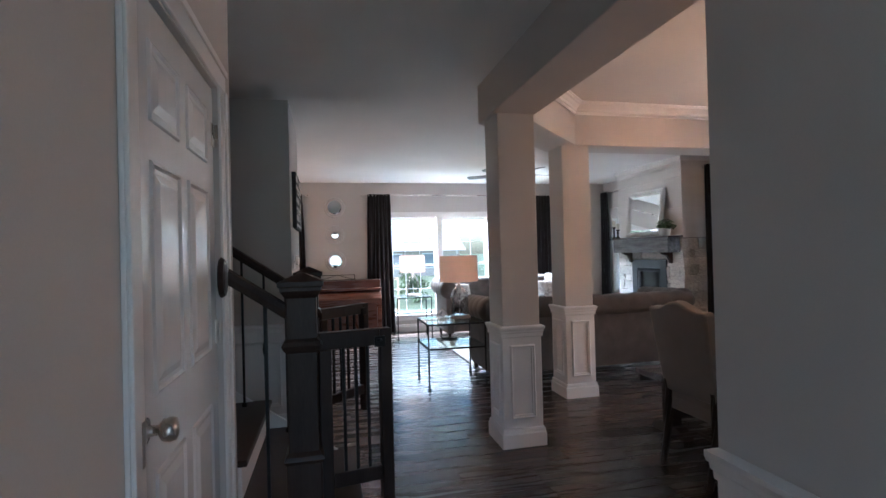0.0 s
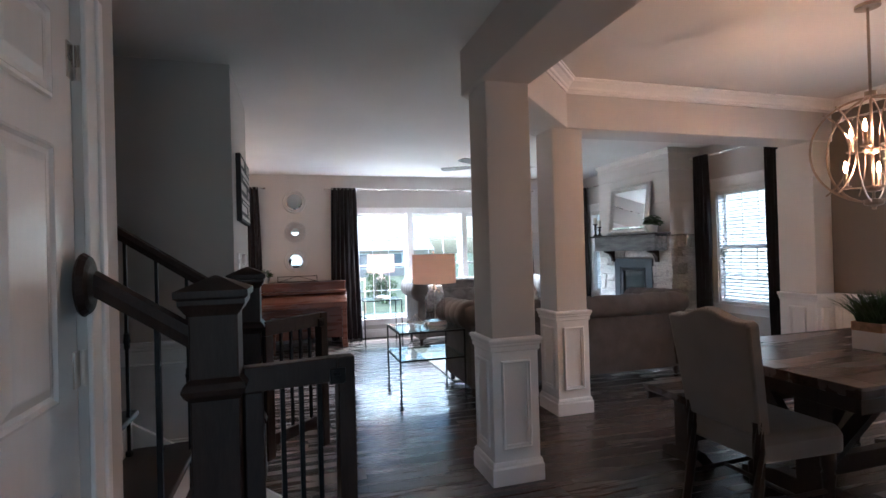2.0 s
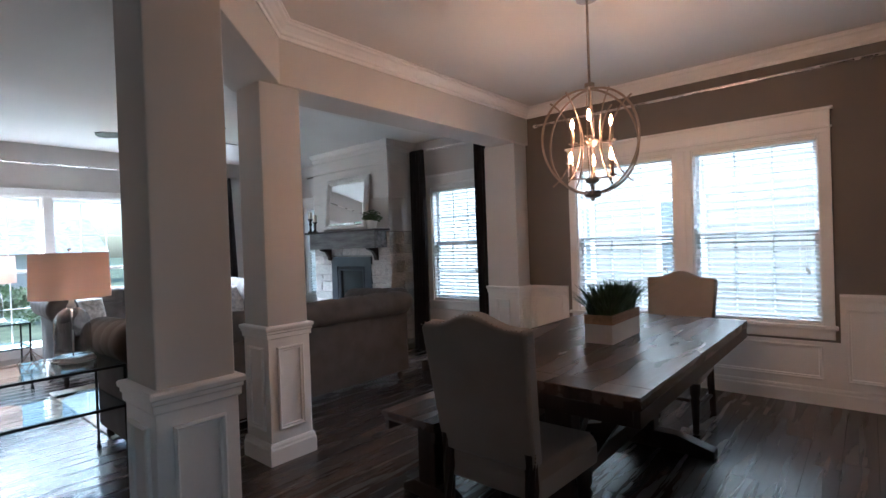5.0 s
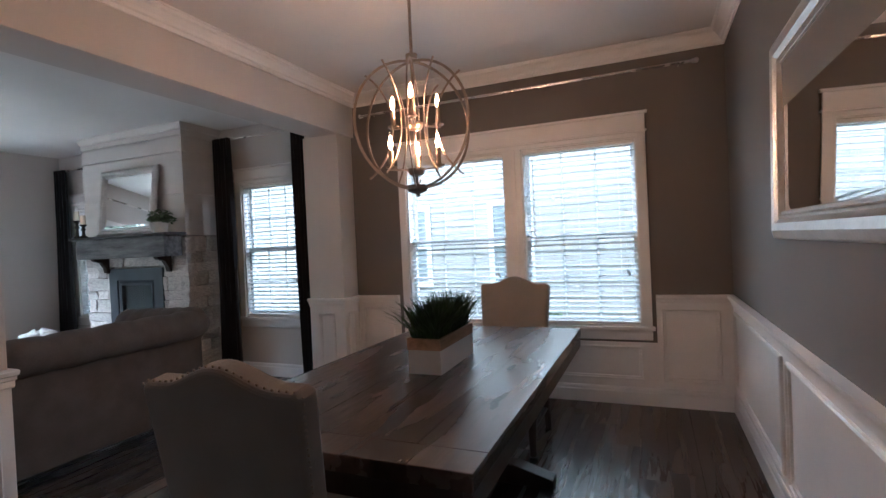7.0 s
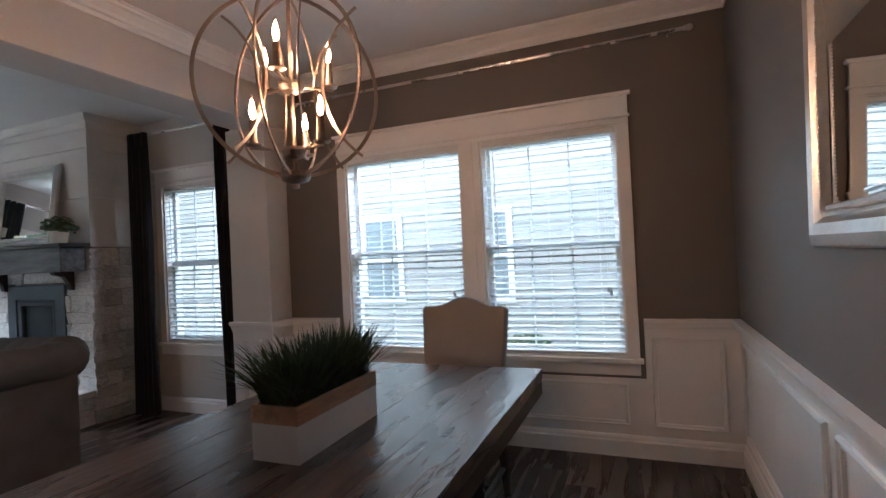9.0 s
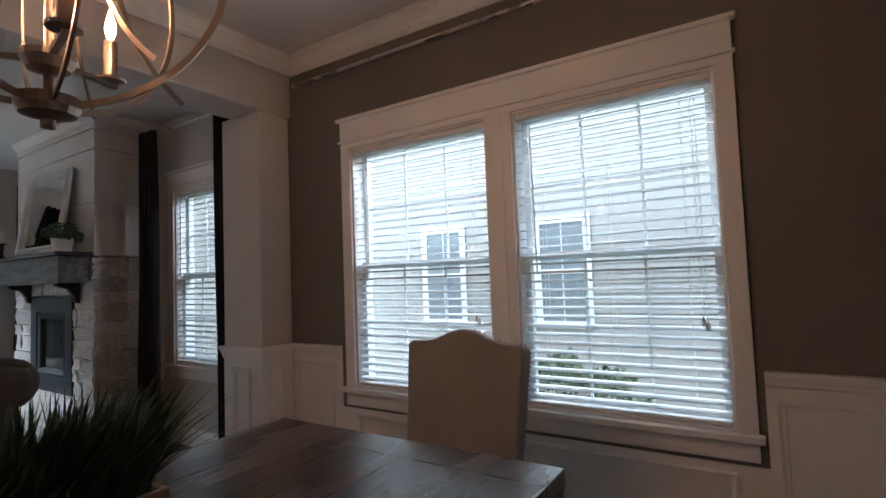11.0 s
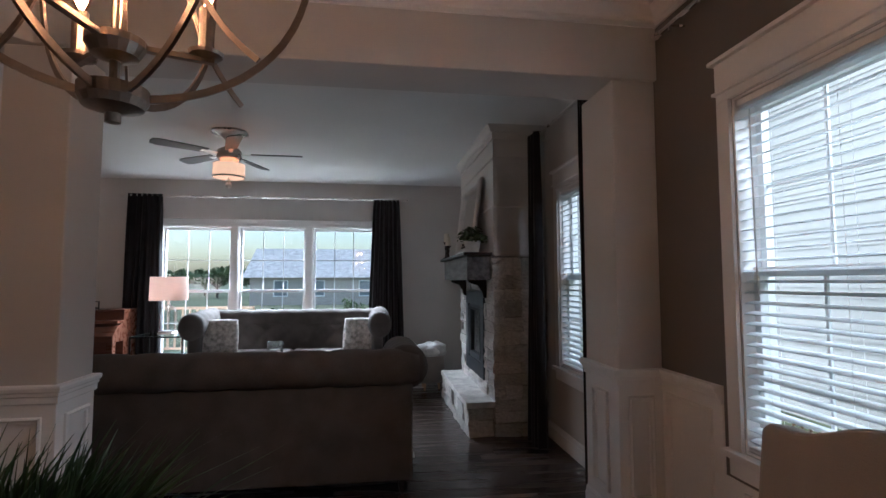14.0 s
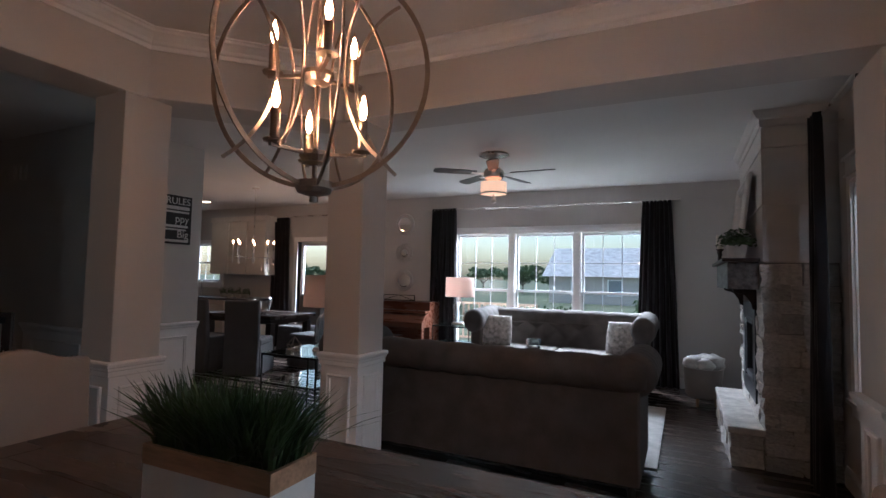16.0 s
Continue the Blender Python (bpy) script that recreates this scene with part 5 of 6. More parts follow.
Part().box(-w, w, PY - 0.02, PY + 0.14, 0.84, 0.875).make("music_shelf", M_PIANO, pn, bevel=0.004)
Part().box(-0.05, 0.05, PY - 0.035, PY - 0.028, 0.765, 0.785).make("name_plate", M_SILVER, pn)
for s in (-1, 1):
    Part().box(s * (w - 0.04) - 0.035, s * (w - 0.04) + 0.035, PY - 0.11, PY - 0.03, 0.0, 0.62).box(s * (w - 0.04) - 0.04, s * (w - 0.04) + 0.04, PY - 0.12, 10.14, 0.0, 0.12).make("leg", M_PIANO, pn, bevel=0.006)
Part().box(-0.3, 0.3, 10.0, 10.012, 1.09, 1.1).box(-0.3, 0.3, 10.0, 10.012, 1.006, 1.016).strip([(-0.3, 10.006, 1.01), (0.0, 10.006, 1.095)], 0.008, 0.008, up=(0, 1, 0)).strip([(0.3, 10.006, 1.01), (0.0, 10.006, 1.095)], 0.008, 0.008, up=(0, 1, 0)).box(-0.306, -0.294, 10.0, 10.012, 1.005, 1.1).box(0.294, 0.306, 10.0, 10.012, 1.005, 1.1).make("music_rack", M_IRON, pn)
pb = empty("piano_bench", "mahogany piano bench at the piano", "bench", at=(1.28, 9.40, 0))
Part().box(-0.38, 0.38, -0.17, 0.17, 0.47, 0.5).box(-0.35, 0.35, -0.15, 0.15, 0.39, 0.47).make("seat", M_PIANO, pb, bevel=0.005)
for sx in (-1, 1):
    for sy in (-1, 1):
        Part().rod((sx * 0.33, sy * 0.13, 0), (sx * 0.32, sy * 0.125, 0.39), 0.014, 0.022, 8).make("leg", M_PIANO, pb)


def potted_plant(x, y, z, r, hgt, label, n=160, seed=1):
    e = empty("potted_plant", label, "plant", at=(x, y, z))
    Part().lathe([(r * 0.36, 0), (r * 0.42, 0.01), (r * 0.55, r * 0.75), (r * 0.58, r * 0.8), (r * 0.5, r * 0.8), (r * 0.46, r * 0.6)], n=18).make("pot", M_TERRA, e, smooth=True)
    rg = random.Random(seed)
    p = Part()
    for i in range(n):
        a, el = rg.uniform(0, math.tau), rg.uniform(-0.15, 1.3)
        d = Vector((math.cos(a) * math.cos(el), math.sin(a) * math.cos(el), math.sin(el)))
        c = Vector((0, 0, r * 0.85)) + Vector((d.x * r, d.y * r, d.z * hgt)) * rg.uniform(0.35, 1.0)
        s = rg.uniform(0.016, 0.03)
        u = Vector((rg.uniform(-1, 1), rg.uniform(-1, 1), rg.uniform(-0.4, 0.4))).normalized()
        v = u.cross(d).normalized()
        vs = [p.bm.verts.new(c + q) for q in (-u * s, v * s * 0.55 + d * 0.004, u * s, -v * s * 0.55 + d * 0.004)]
        p.bm.faces.new(vs)
        if i % 4 == 0:
            p.rod((0, 0, r * 0.6), c, 0.0012, n=3)
    tagged(p.make("leaves", M_LEAF, e), kind="stuff")
    return e


potted_plant(0.82, 9.95, 1.005, 0.13, 0.11, "small leafy plant in a pale pot on piano", seed=5)
potted_plant(5.99, 7.46, 1.602, 0.14, 0.13, "leafy green plant in white pot on mantel", 260, seed=6)
for y, hh in ((8.73, 0.20), (8.62, 0.15)):
    e = empty("candle_holder", "turned wooden candle holder with a pillar candle", "candle holder", "mantel candles", (5.94, y, 1.602))
    Part().lathe([(0.04, 0), (0.042, 0.015), (0.018, 0.03), (0.014, hh * 0.5), (0.024, hh * 0.6), (0.014, hh * 0.8), (0.036, hh - 0.008), (0.036, hh)], n=16).make("stand", M_ESPRESSO, e, smooth=True)
    Part().lathe([(0.029, hh), (0.029, hh + 0.10), (0.02, hh + 0.102)], n=16).make("candle", M_CANDLE, e)

# basket of blankets by the hearth
bk = empty("blanket_basket", "woven basket with a rolled fuzzy grey blanket", "basket", at=(5.80, 9.32, 0))
Part().lathe([(0.17, 0.10), (0.19, 0.13), (0.205, 0.42), (0.212, 0.43), (0.2, 0.43), (0.18, 0.15)], n=24).make("basket", M_LINEN, bk, smooth=True)
for k in range(3):
    a = k * math.tau / 3
    Part().rod((0.13 * math.cos(a), 0.13 * math.sin(a), 0), (0.12 * math.cos(a), 0.12 * math.sin(a), 0.11), 0.012, 0.018).make("leg", M_RAWWOOD, bk)
q = Part()
for dx, dy, r in ((-0.09, -0.03, 0.12), (0.08, 0.02, 0.14), (0.0, 0.08, 0.13), (0.02, -0.09, 0.1)):
    q.blob((dx, dy, 0.47), r, r, r * 0.8, 18, 12, 0.35)
q.make("blanket", M_RUG, bk, smooth=True)

# coffee table with a glass jar candle
ct = empty("coffee_table", "black iron and glass coffee table with candle", "coffee table", at=(4.15, 7.95, 0))
f = Part()
for sx in (-1, 1):
    for sy in (-1, 1):
        f.rod((sx * 0.5, sy * 0.3, 0), (sx * 0.5, sy * 0.3, 0.47), 0.01)
for s in (-1, 1):
    f.box(-0.5, 0.5, s * 0.3 - 0.01, s * 0.3 + 0.01, 0.455, 0.475).box(s * 0.5 - 0.01, s * 0.5 + 0.01, -0.3, 0.3, 0.455, 0.475)
f.make("frame", M_IRON, ct)
Part().box(-0.5, 0.5, -0.3, 0.3, 0.476, 0.484).make("glass_top", M_GLASSTOP, ct)
j = empty("jar_candle", "tall glass jar with a white candle on stand", "candle", at=(4.19, 7.91, 0.484))
Part().lathe([(0.06, 0), (0.06, 0.02), (0.015, 0.04), (0.015, 0.12), (0.06, 0.14)], n=18).make("stand", M_NICKEL, j, smooth=True)
Part().lathe([(0.07, 0.14), (0.072, 0.30), (0.069, 0.30), (0.067, 0.145)], n=20, caps=False).make("jar", M_CLOCHE, j, smooth=True)
Part().lathe([(0.05, 0.146), (0.05, 0.23), (0.001, 0.232)], n=16).make("candle", M_CANDLE, j)

# ---- ceiling fan ----
fn = empty("ceiling_fan", "five-blade ceiling fan with lit drum light", "ceiling fan", at=(3.755, 7.83, 0))
Part().lathe([(0.16, 2.749), (0.165, 2.735), (0.12, 2.725), (0.075, 2.72), (0.07, 2.70), (0.03, 2.66), (0.02, 2.64), (0.02, 2.60), (0.09, 2.585), (0.11, 2.56), (0.11, 2.50), (0.08, 2.47), (0.06, 2.465)], n=28).make("motor", M_NICKEL, fn, smooth=True)
for k in range(5):
    m = Matrix.Rotation(radians(1 + 72 * k), 4, "Z") @ Matrix.Translation((0, 0, 2.535)) @ Matrix.Rotation(radians(10), 4, "X")
    q = Part()
    ol = [(0.20, -0.05), (0.60, -0.066), (0.655, -0.05), (0.665, 0.0), (0.655, 0.05), (0.60, 0.066), (0.20, 0.05)]
    q.rings([[m @ Vector((a, b, 0)) for a, b in ol], [m @ Vector((a, b, 0.007)) for a, b in ol]]).make("blade", M_ESPRESSO, fn)
    Part().box(0.09, 0.25, -0.02, 0.02, -0.006, -0.001, m).make("blade_iron", M_NICKEL, fn)
Part().lathe([(0.14, 2.32), (0.14, 2.44), (0.137, 2.44), (0.137, 2.32), (0.001, 2.318)], n=32).make("drum_shade", M_FANGLOW, fn, smooth=False)
Part().lathe([(0.144, 2.31), (0.144, 2.325), (0.141, 2.325), (0.141, 2.31)], n=32, caps=False).lathe([(0.02, 2.47), (0.02, 2.44)], n=12).lathe([(0.004, 2.32), (0.008, 2.30), (0.03, 2.285), (0.004, 2.27)], n=12).blob((0, 0, 2.245), 0.03, 0.03, 0.03, 12, 9).make("trim", M_NICKEL, fn)

# ---- words on the stair wall ----
sg = empty("word_sign", "black wooden wall sign with white words", "sign", at=(0.871, 5.99, 0))
Part().box(0, 0.035, -0.34, 0.36, 1.69, 2.19).make("board", M_SIGN, sg, bevel=0.003)


def words(text, y, z, size, parent):
    cu = bpy.data.curves.new("words", "FONT")
    cu.body, cu.size, cu.extrude, cu.align_x = text, size, 0.0008, "RIGHT"
    cu.materials.append(M_LETTER)
    o = new("lettering", cu)
    o.parent = parent
    o.matrix_basis = pose(0.0365, y, z, 90, 0, 90)
    return o


words("RULES", 0.34, 2.10, 0.10, sg)
words("ppy", 0.33, 1.915, 0.11, sg)
words("Big", 0.33, 1.755, 0.11, sg)
b = Part()
for z, hh, ya, yb in ((2.045, 0.035, -0.3, 0.33), (2.01, 0.02, -0.2, 0.33), (1.86, 0.025, -0.31, 0.32), (1.83, 0.015, -0.25, 0.3), (1.71, 0.025, -0.3, 0.33), (2.11, 0.05, -0.32, -0.1), (1.925, 0.05, -0.32, 0.06), (1.765, 0.05, -0.32, 0.06)):
    b.box(0.0355, 0.0372, ya, yb, z, z + hh)
b.make("lettering_bars", M_LETTER, sg)
sw = empty("light_switch", "white double switch plate with a round dimmer", "switch", at=(0.871, 5.70, 1.33))
Part().box(0, 0.006, -0.06, 0.06, 0, 0.12).make("plate", M_WHITE, sw, bevel=0.002)
Part().box(0.006, 0.012, -0.035, -0.02, 0.045, 0.075).make("toggle", M_WHITE, sw)
th = empty("thermostat", "small round white thermostat on the wall", "thermostat", at=(0.871, 5.98, 1.40))
Part().lathe([(0.045, 0), (0.045, 0.02), (0.035, 0.03), (0.001, 0.031)], n=20).make("dial", M_WHITE, th).rotation_euler = (0, radians(90), 0)
vt = empty("air_vent", "painted metal air return vent high on wall", "vent", at=(-0.55, 5.419, 2.30))
for k in range(6):
    Part().box(-0.22 + 0.075 * k, -0.165 + 0.075 * k, -0.008, 0, 0, 0.15).make("louver", M_TERRA, vt, bevel=0.003)

# ---- kitchen and dinette beyond ----
kc = empty("upper_cabinet", "cream kitchen wall cabinet with arched doors", "cabinet", at=(-2.35, NY - 0.33, 0))
Part().box(-0.75, 0.75, 0, 0.328, 1.38, 2.42).box(-0.77, 0.77, -0.03, 0.328, 2.42, 2.52).make("body", M_KITCHEN, kc, bevel=0.004)
for k in range(3):
    a = -0.75 + 0.5 * k
    Part().box(a + 0.01, a + 0.49, -0.02, -0.001, 1.39, 2.40).frame_ring((0, -0.02, 0), (1, 0, 0), (0, 0, 1), (0, -1, 0), a + 0.07, a + 0.43, 1.46, 2.33, [(0, 0), (0.01, -0.008), (0.03, -0.008), (0.05, 0.0)]).make("door", M_KITCHEN, kc)
    Part().rod((a + (0.44 if k % 2 == 0 else 0.06), -0.045, 1.45), (a + (0.44 if k % 2 == 0 else 0.06), -0.045, 1.57), 0.006).make("handle", M_NICKEL, kc)
bc = empty("base_cabinet", "cream kitchen base cabinets with dark counter", "cabinet", at=(-2.9, NY - 0.62, 0))
Part().box(-1.75, 1.2, 0, 0.61, 0.1, 0.88).make("body", M_KITCHEN, bc, bevel=0.004)
Part().box(-1.76, 1.22, -0.03, 0.612, 0.88, 0.92).make("counter", M_ESPRESSO, bc, bevel=0.004)
for k in range(5):
    Part().frame_ring((0, 0, 0), (1, 0, 0), (0, 0, 1), (0, -1, 0), -1.73 + 0.585 * k, -1.17 + 0.585 * k, 0.13, 0.85, [(0, 0), (0, 0.018), (0.06, 0.018), (0.07, 0.008)]).make("door", M_KITCHEN, bc)
tp = Part().tube([(-3.45, 9.95, 0.92), (-3.45, 9.95, 1.22), (-3.45, 9.90, 1.3), (-3.45, 9.80, 1.3), (-3.45, 9.76, 1.2)], 0.012)
tagged(tp.make("faucet", M_NICKEL, smooth=True), "tall arched nickel kitchen faucet on counter", "faucet")
for k in range(4):
    potted_plant(-2.75 + 0.22 * k, 9.9, 0.92, 0.10, 0.12, "small herb plant in a pale pot on counter", 60, seed=20 + k)
cl = Part().lathe([(0.06, 2.745), (0.06, 2.7485)], (-2.6, 9.3, 0), 20)
tagged(cl.make("downlight", M_CANLIGHT), "lit round recessed ceiling downlight", "ceiling light")
dt = empty("dinette_table", "dark wood dinette table with thick top", "table", at=(-0.65, 8.85, 0))
Part().box(-0.75, 0.75, -0.5, 0.5, 0.72, 0.77).make("top", M_TABLE, dt, bevel=0.006)
Part().box(-0.68, 0.68, -0.43, 0.43, 0.64, 0.72).make("apron", M_ESPRESSO, dt)
for sx in (-1, 1):
    for sy in (-1, 1):
        Part().box(sx * 0.65 - 0.05, sx * 0.65 + 0.05, sy * 0.4 - 0.05, sy * 0.4 + 0.05, 0, 0.66).make("leg", M_ESPRESSO, dt, bevel=0.006)
tagged(Part().lathe([(0.06, 0.77), (0.12, 0.80), (0.16, 0.92), (0.15, 1.02), (0.148, 1.02), (0.155, 0.92), (0.11, 0.81)], (-0.6, 8.85, 0), 24).make("glass_bowl", M_CLOCHE, smooth=True), "clear glass bowl on the dinette table", "bowl")


def slip_chair(label):
    e = empty("slipcover_chair", label, "chair", "grey chairs round the dinette table")
    Part().prism([(-0.25, 0.0), (-0.23, 0.5), (-0.27, 1.0), (-0.30, 1.04), (-0.345, 1.02), (-0.34, 0.95), (-0.31, 0.5), (-0.33, 0.0)], (0, -0.24, 0), (1, 0, 0), (0, 0, 1), (0, 0.48, 0)).make("back", M_CHAIRFAR, e, bevel=0.02)
    Part().box(-0.25, 0.25, -0.25, 0.25, 0.40, 0.50).make("seat", M_CHAIRFAR, e, bevel=0.03)
    s = Part()
    n = 64
    loops = []
    for z, k in ((0.02, 1.05), (0.42, 0.97)):
        lp = []
        for i in range(n):
            a = i * math.tau / n
            c, q = math.cos(a), math.sin(a)
            f = 0.25 / max(abs(c), abs(q)) * (k + (0.02 * math.sin(i * 2.1) if z < 0.1 else 0))
            lp.append(Vector((c * f, q * f, z)))
        loops.append(lp)
    s.rings(loops).make("skirt", M_CHAIRFAR, e)
    return e


sc1 = slip_chair("grey slipcovered dining chair with rolled back")
sc1.matrix_basis = pose(0.02, 8.05, 0, 0, 0, 115)
copy_thing(sc1, pose(-0.65, 7.95, 0, 0, 0, 92))
copy_thing(sc1, pose(0.42, 8.9, 0, 0, 0, 180))
copy_thing(sc1, pose(-0.6, 9.72, 0, 0, 0, -90))
dc = empty("dinette_chandelier", "linear nickel chandelier with lit candle bulbs", "chandelier", at=(-0.47, 8.5, 0))
Part().rod((0, 0, 1.62), (0, 0, 2.74), 0.007).lathe([(0.06, 2.725), (0.06, 2.749)], n=18).blob((0, 0, 1.62), 0.03, 0.03, 0.035, 10, 7).make("stem", M_NICKEL, dc)
for k in range(8):
    a = k * math.tau / 8
    x, y = 0.30 * math.cos(a), 0.30 * math.sin(a)
    Part().rod((0, 0, 1.64), (x, y, 1.66), 0.005).rod((x, y, 1.56), (x, y, 1.86), 0.010).make("arm", M_NICKEL, dc)
    Part().lathe([(0.006, 1.86), (0.015, 1.89), (0.008, 1.925), (0.001, 1.945)], (x, y, 0), 8).make("bulb", M_BULBGLASS, dc, smooth=True).visible_shadow = False
    Part().lathe([(0.003, 1.868), (0.006, 1.888), (0.002, 1.915)], (x, y, 0), 8).make("filament", M_BULB, dc, smooth=True)

# ---- outdoors ----
structure(Part().box(-400, 400, -200, 600, -0.7, -0.6).make("ground", M_GRASS), "mown green lawn reaching the horizon", "ground")
nh = empty("neighbour_house", "white sided neighbouring house with grilled windows", "house")
NX = 11.2
Part().box(NX, NX + 6, -6, 18, -0.6, 5.4).make("wall", M_SIDING, nh)
sd = Part().prism([(0, 0), (-0.022, 0), (-0.004, 0.135), (0, 0.135)], (0, -6, 0), (1, 0, 0), (0, 0, 1), (0, 24, 0)).make("siding_board", M_SIDING, nh)
for k in range(42):
    o = sd if k == 0 else new("siding_board", sd.data)
    o.parent, o.location = nh, (NX - 0.001, 0, -0.5 + 0.135 * k)
Part().prism([(-0.4, 5.4), (6.4, 5.4), (3, 8.0)], (NX, -6.4, 0), (1, 0, 0), (0, 0, 1), (0, 24.8, 0)).make("roof", M_ROOF, nh)
for yc in (7.15, 5.15, 1.6):
    wv = Part().frame_ring((NX - 0.02, 0, 0), (0, 1, 0), (0, 0, 1), (-1, 0, 0), yc - 0.42, yc + 0.42, 0.5, 2.1, [(0, 0), (0, 0.03), (0.1, 0.03), (0.1, 0.005)]).box(NX - 0.045, NX - 0.01, yc - 0.32, yc + 0.32, 1.27, 1.34).box(NX - 0.038, NX - 0.01, yc - 0.008, yc + 0.008, 0.6, 2.0)
    wv.make("window", M_VINYL, nh)
    Part().box(NX - 0.03, NX - 0.02, yc - 0.32, yc + 0.32, 0.6, 2.0).make("pane", M_PANE_FAR, nh)


def foliage(name, at, r, n, leaf, label, cat, material, seed=0, trunk=0.0):
    e = empty(name, label, cat, at=at)
    rg = random.Random(seed)
    if trunk:
        t = Part().tube([(0, 0, 0), (0.05, 0, trunk * 0.5), (0, 0.05, trunk)], [0.16, 0.12, 0.08], 8)
        for k in range(5):
            a = k * 1.26
            t.tube([(0, 0, trunk * 0.7), (math.cos(a) * r[0] * 0.3, math.sin(a) * r[0] * 0.3, trunk + r[2] * 0.3), (math.cos(a) * r[0] * 0.6, math.sin(a) * r[0] * 0.6, trunk + r[2] * 0.8)], [0.07, 0.05, 0.02], 6)
        t.make("trunk", M_BARK, e)
    p = Part()
    lumps = [(Vector((rg.uniform(-0.7, 0.7) * r[0], rg.uniform(-0.7, 0.7) * r[1], trunk + rg.uniform(0.2, 1.6) * r[2])), rg.uniform(0.25, 0.5)) for _ in range(12)]
    for i in range(n):
        c0, k = rg.choice(lumps)
        d = Vector((rg.gauss(0, 1), rg.gauss(0, 1), rg.gauss(0, 1))).normalized() * (rg.random() ** 0.4)
        c = c0 + Vector((d.x * r[0], d.y * r[1], d.z * r[2])) * k
        if c.z < 0.02:
            continue
        u = Vector((rg.uniform(-1, 1), rg.uniform(-1, 1), rg.uniform(-1, 1))).normalized()
        v = u.cross(Vector((rg.uniform(-1, 1), rg.uniform(-1, 1), 1))).normalized()
        s = leaf * rg.uniform(0.6, 1.4)
        p.bm.faces.new([p.bm.verts.new(c + q) for q in (-u * s, v * s * 0.6, u * s, -v * s * 0.6)])
    tagged(p.make("leaves", material, e), kind="stuff")
    return e


foliage("shrub", (10.2, 4.7, -0.6), (0.6, 0.7, 0.5), 1400, 0.045, "green leafy shrub beside the neighbouring house", "shrub", M_TREE, 1)
fh = empty("far_house", "tan house with a long grey shingle roof", "house", at=(4, 46, -0.6))
Part().box(-9, 9, 0, 9, 0, 2.4).make("wall", M_TAN, fh)
Part().prism([(-0.5, 2.3), (9.5, 2.3), (4.5, 5.0)], (-9.5, 0, 0), (0, 1, 0), (0, 0, 1), (19, 0, 0)).make("roof", M_ROOF, fh)
for xx in (-6.5, -3.5, 0.5, 3.0, 6):
    Part().box(xx - 0.5, xx + 0.5, -0.06, 0, 0.8, 2.0).make("window", M_PANE_FAR, fh)
    Part().frame_ring((0, -0.02, 0), (1, 0, 0), (0, 0, 1), (0, -1, 0), xx - 0.6, xx + 0.6, 0.7, 2.1, [(0, 0), (0, 0.06), (0.1, 0.06), (0.1, 0)]).make("frame", M_VINYL, fh)
rg = random.Random(4)
for k in range(12):
    foliage("tree", (-52 + 4.2 * k + rg.uniform(-1, 1), 70 + rg.uniform(-6, 8), -0.6), (2.8, 2.6, 1.2), 600, 0.34, "distant leafy green tree behind the lawn", "tree", M_TREE, 30 + k, 1.6)
foliage("shrub", (1.6, 19, -0.6), (0.8, 0.8, 0.7), 900, 0.07, "green garden shrub on the lawn", "shrub", M_TREE, 2)
foliage("shrub", (4.5, 22, -0.6), (0.8, 0.8, 0.7), 900, 0.07, "green garden shrub on the lawn", "shrub", M_TREE, 3)
dk = empty("deck", "low wooden patio deck with railing outside door", "deck", at=(-0.6, NY + 0.17, 0))
for k in range(20):
    Part().box(-2.5, 3.4, 0.02 + 0.145 * k, 0.157 + 0.145 * k, -0.06, -0.02).make("board", M_DECK, dk)
Part().box(-2.5, 3.4, 0, 2.9, -0.6, -0.08).make("base", M_DECK, dk)
rl = Part().box(-2.5, 3.4, 2.8, 2.88, 0.82, 0.87).box(-2.5, 3.4, 2.82, 2.86, 0.06, 0.1)
for k in range(46):
    rl.box(-2.48 + 0.13 * k, -2.445 + 0.13 * k, 2.825, 2.855, 0.08, 0.84)
rl.make("railing", M_DECK, dk)

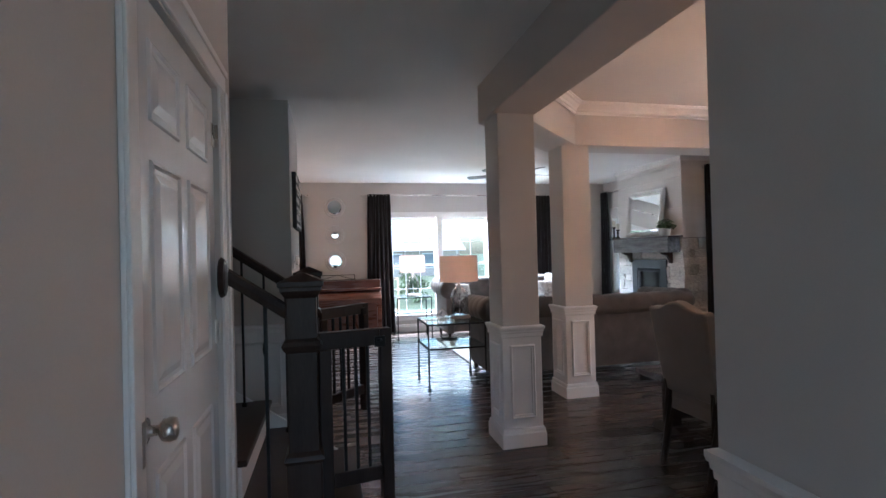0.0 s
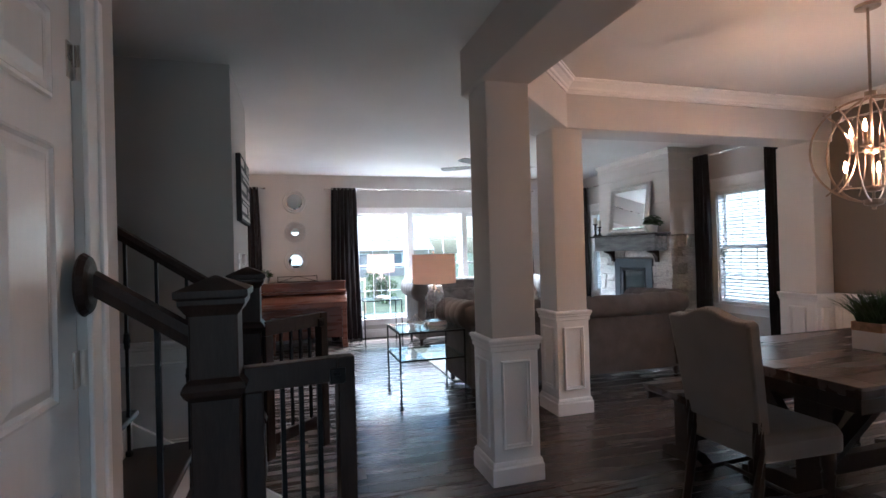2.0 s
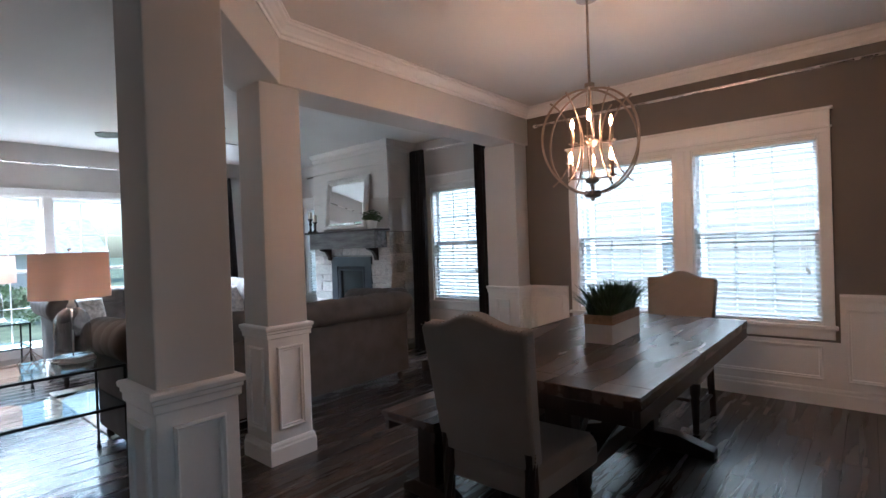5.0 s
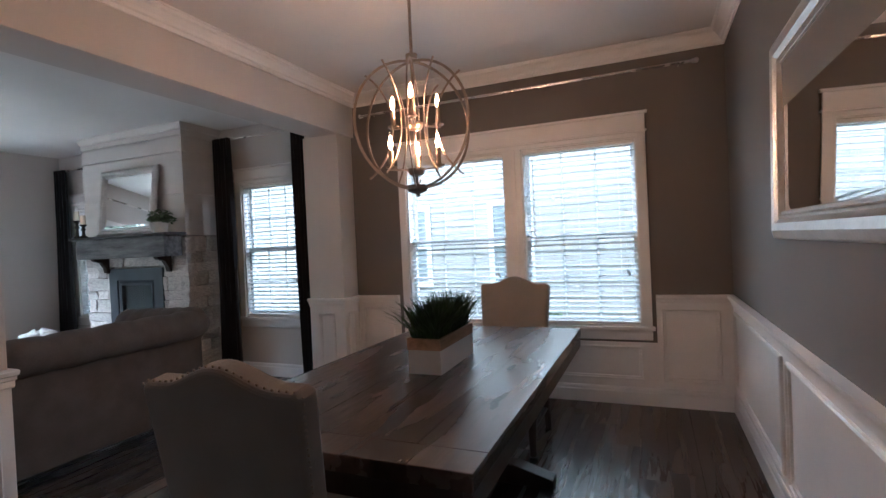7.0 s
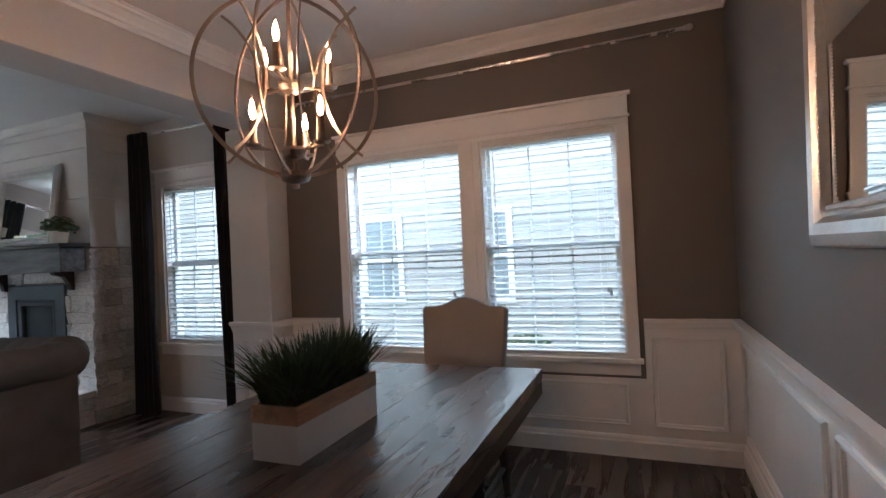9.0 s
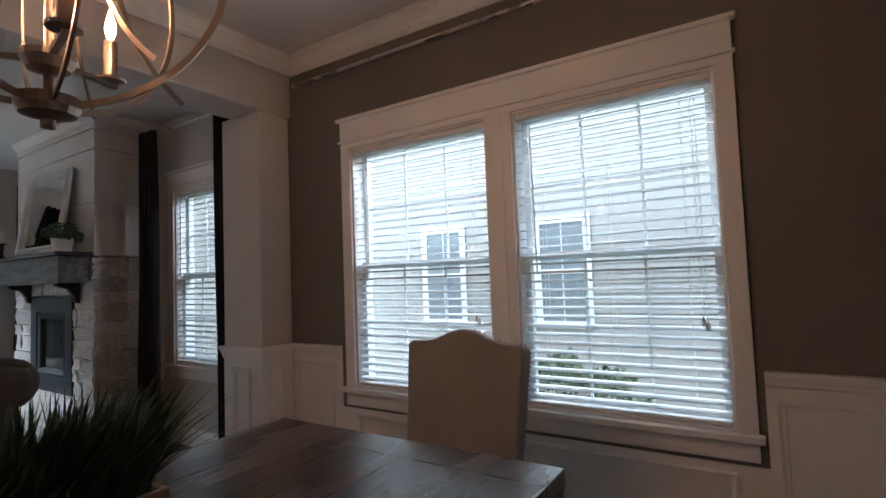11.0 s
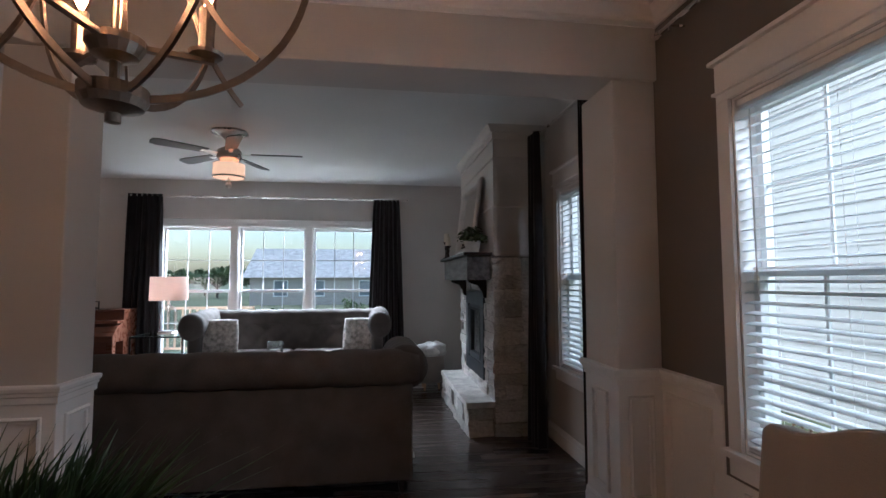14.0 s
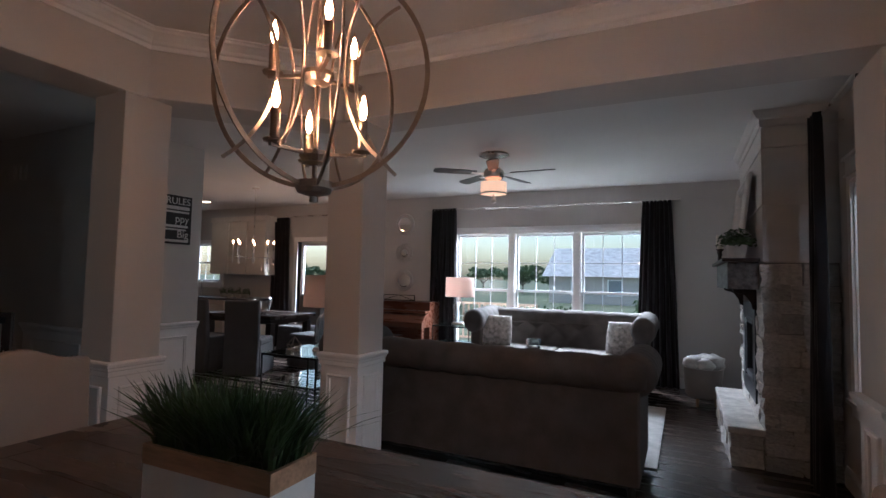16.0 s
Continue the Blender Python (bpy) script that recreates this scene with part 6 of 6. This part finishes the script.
um = empty("patio_umbrella", "open tan patio umbrella on the deck", "umbrella", at=(0.1, 12.1, -0.02))
Part().rod((0, 0, 0), (0, 0, 2.55), 0.02).lathe([(0.22, 0), (0.22, 0.05), (0.04, 0.08)], n=16).make("pole", M_IRON, um)
Part().lathe([(1.35, 2.02), (0.7, 2.32), (0.05, 2.52), (0.05, 2.50), (0.7, 2.30), (1.34, 2.0)], n=8, caps=False).make("canopy", cloth_shade("tan_canvas", (0.50, 0.36, 0.27), 0.3), um)
pt = empty("patio_table", "round pale metal patio table outside", "table", at=(0.1, 12.1, -0.02))
Part().lathe([(0.55, 0.70), (0.56, 0.72), (0.55, 0.735), (0.05, 0.735)], n=28).make("top", M_VINYL, pt)
for k in range(4):
    a = k * math.tau / 4 + 0.4
    Part().rod((0.35 * math.cos(a), 0.35 * math.sin(a), 0), (0.25 * math.cos(a), 0.25 * math.sin(a), 0.71), 0.015).make("leg", M_VINYL, pt)

# ---- floor planks ----
floor_ob = bpy.data.objects["floor"]
PW = 0.165


def plank_mesh(length):
    p = Part().box(0.0005, length - 0.0005, 0.0005, PW - 0.0005, -0.012, 0.0)
    bm = p.bm
    bmesh.ops.bevel(bm, geom=[e for e in bm.edges if all(v.co.z > -0.001 for v in e.verts)], offset=0.0009, segments=1, affect="EDGES")
    me = bpy.data.meshes.new("plank")
    bm.to_mesh(me)
    bm.free()
    me.materials.append(M_FLOOR)
    return me


rng = random.Random(7)
LENS = (0.9, 1.2, 1.5, 1.2)
planks = [plank_mesh(v) for v in LENS]
rest = Part()
count = 0
y = -1.7
while y < 10.2:
    x = -4.7 - rng.random()
    while x < 6.7:
        k = rng.randrange(4)
        x0 = LX if y < 3.3 else (-2.45 if y < 6.4 else -4.72)
        x1 = 2.26 if y < 2.11 else 6.68
        if count < 300 and x > 1.0 and x + LENS[k] < x1 and 2.2 < y < 9.6 and not (x > 5.3 and y > 6.2):
            o = new("plank", planks[k])
            o.parent, o.location = floor_ob, (x, y, 0)
            count += 1
        elif min(x + LENS[k], x1) - max(x, x0) > 0.02:
            rest.box(max(x, x0) + 0.0005, min(x + LENS[k], x1) - 0.0005, y + 0.0005, y + PW - 0.0005, -0.012, 0)
        x += LENS[k]
    y += PW
tagged(rest.make("planks", M_FLOOR, floor_ob), kind="stuff")
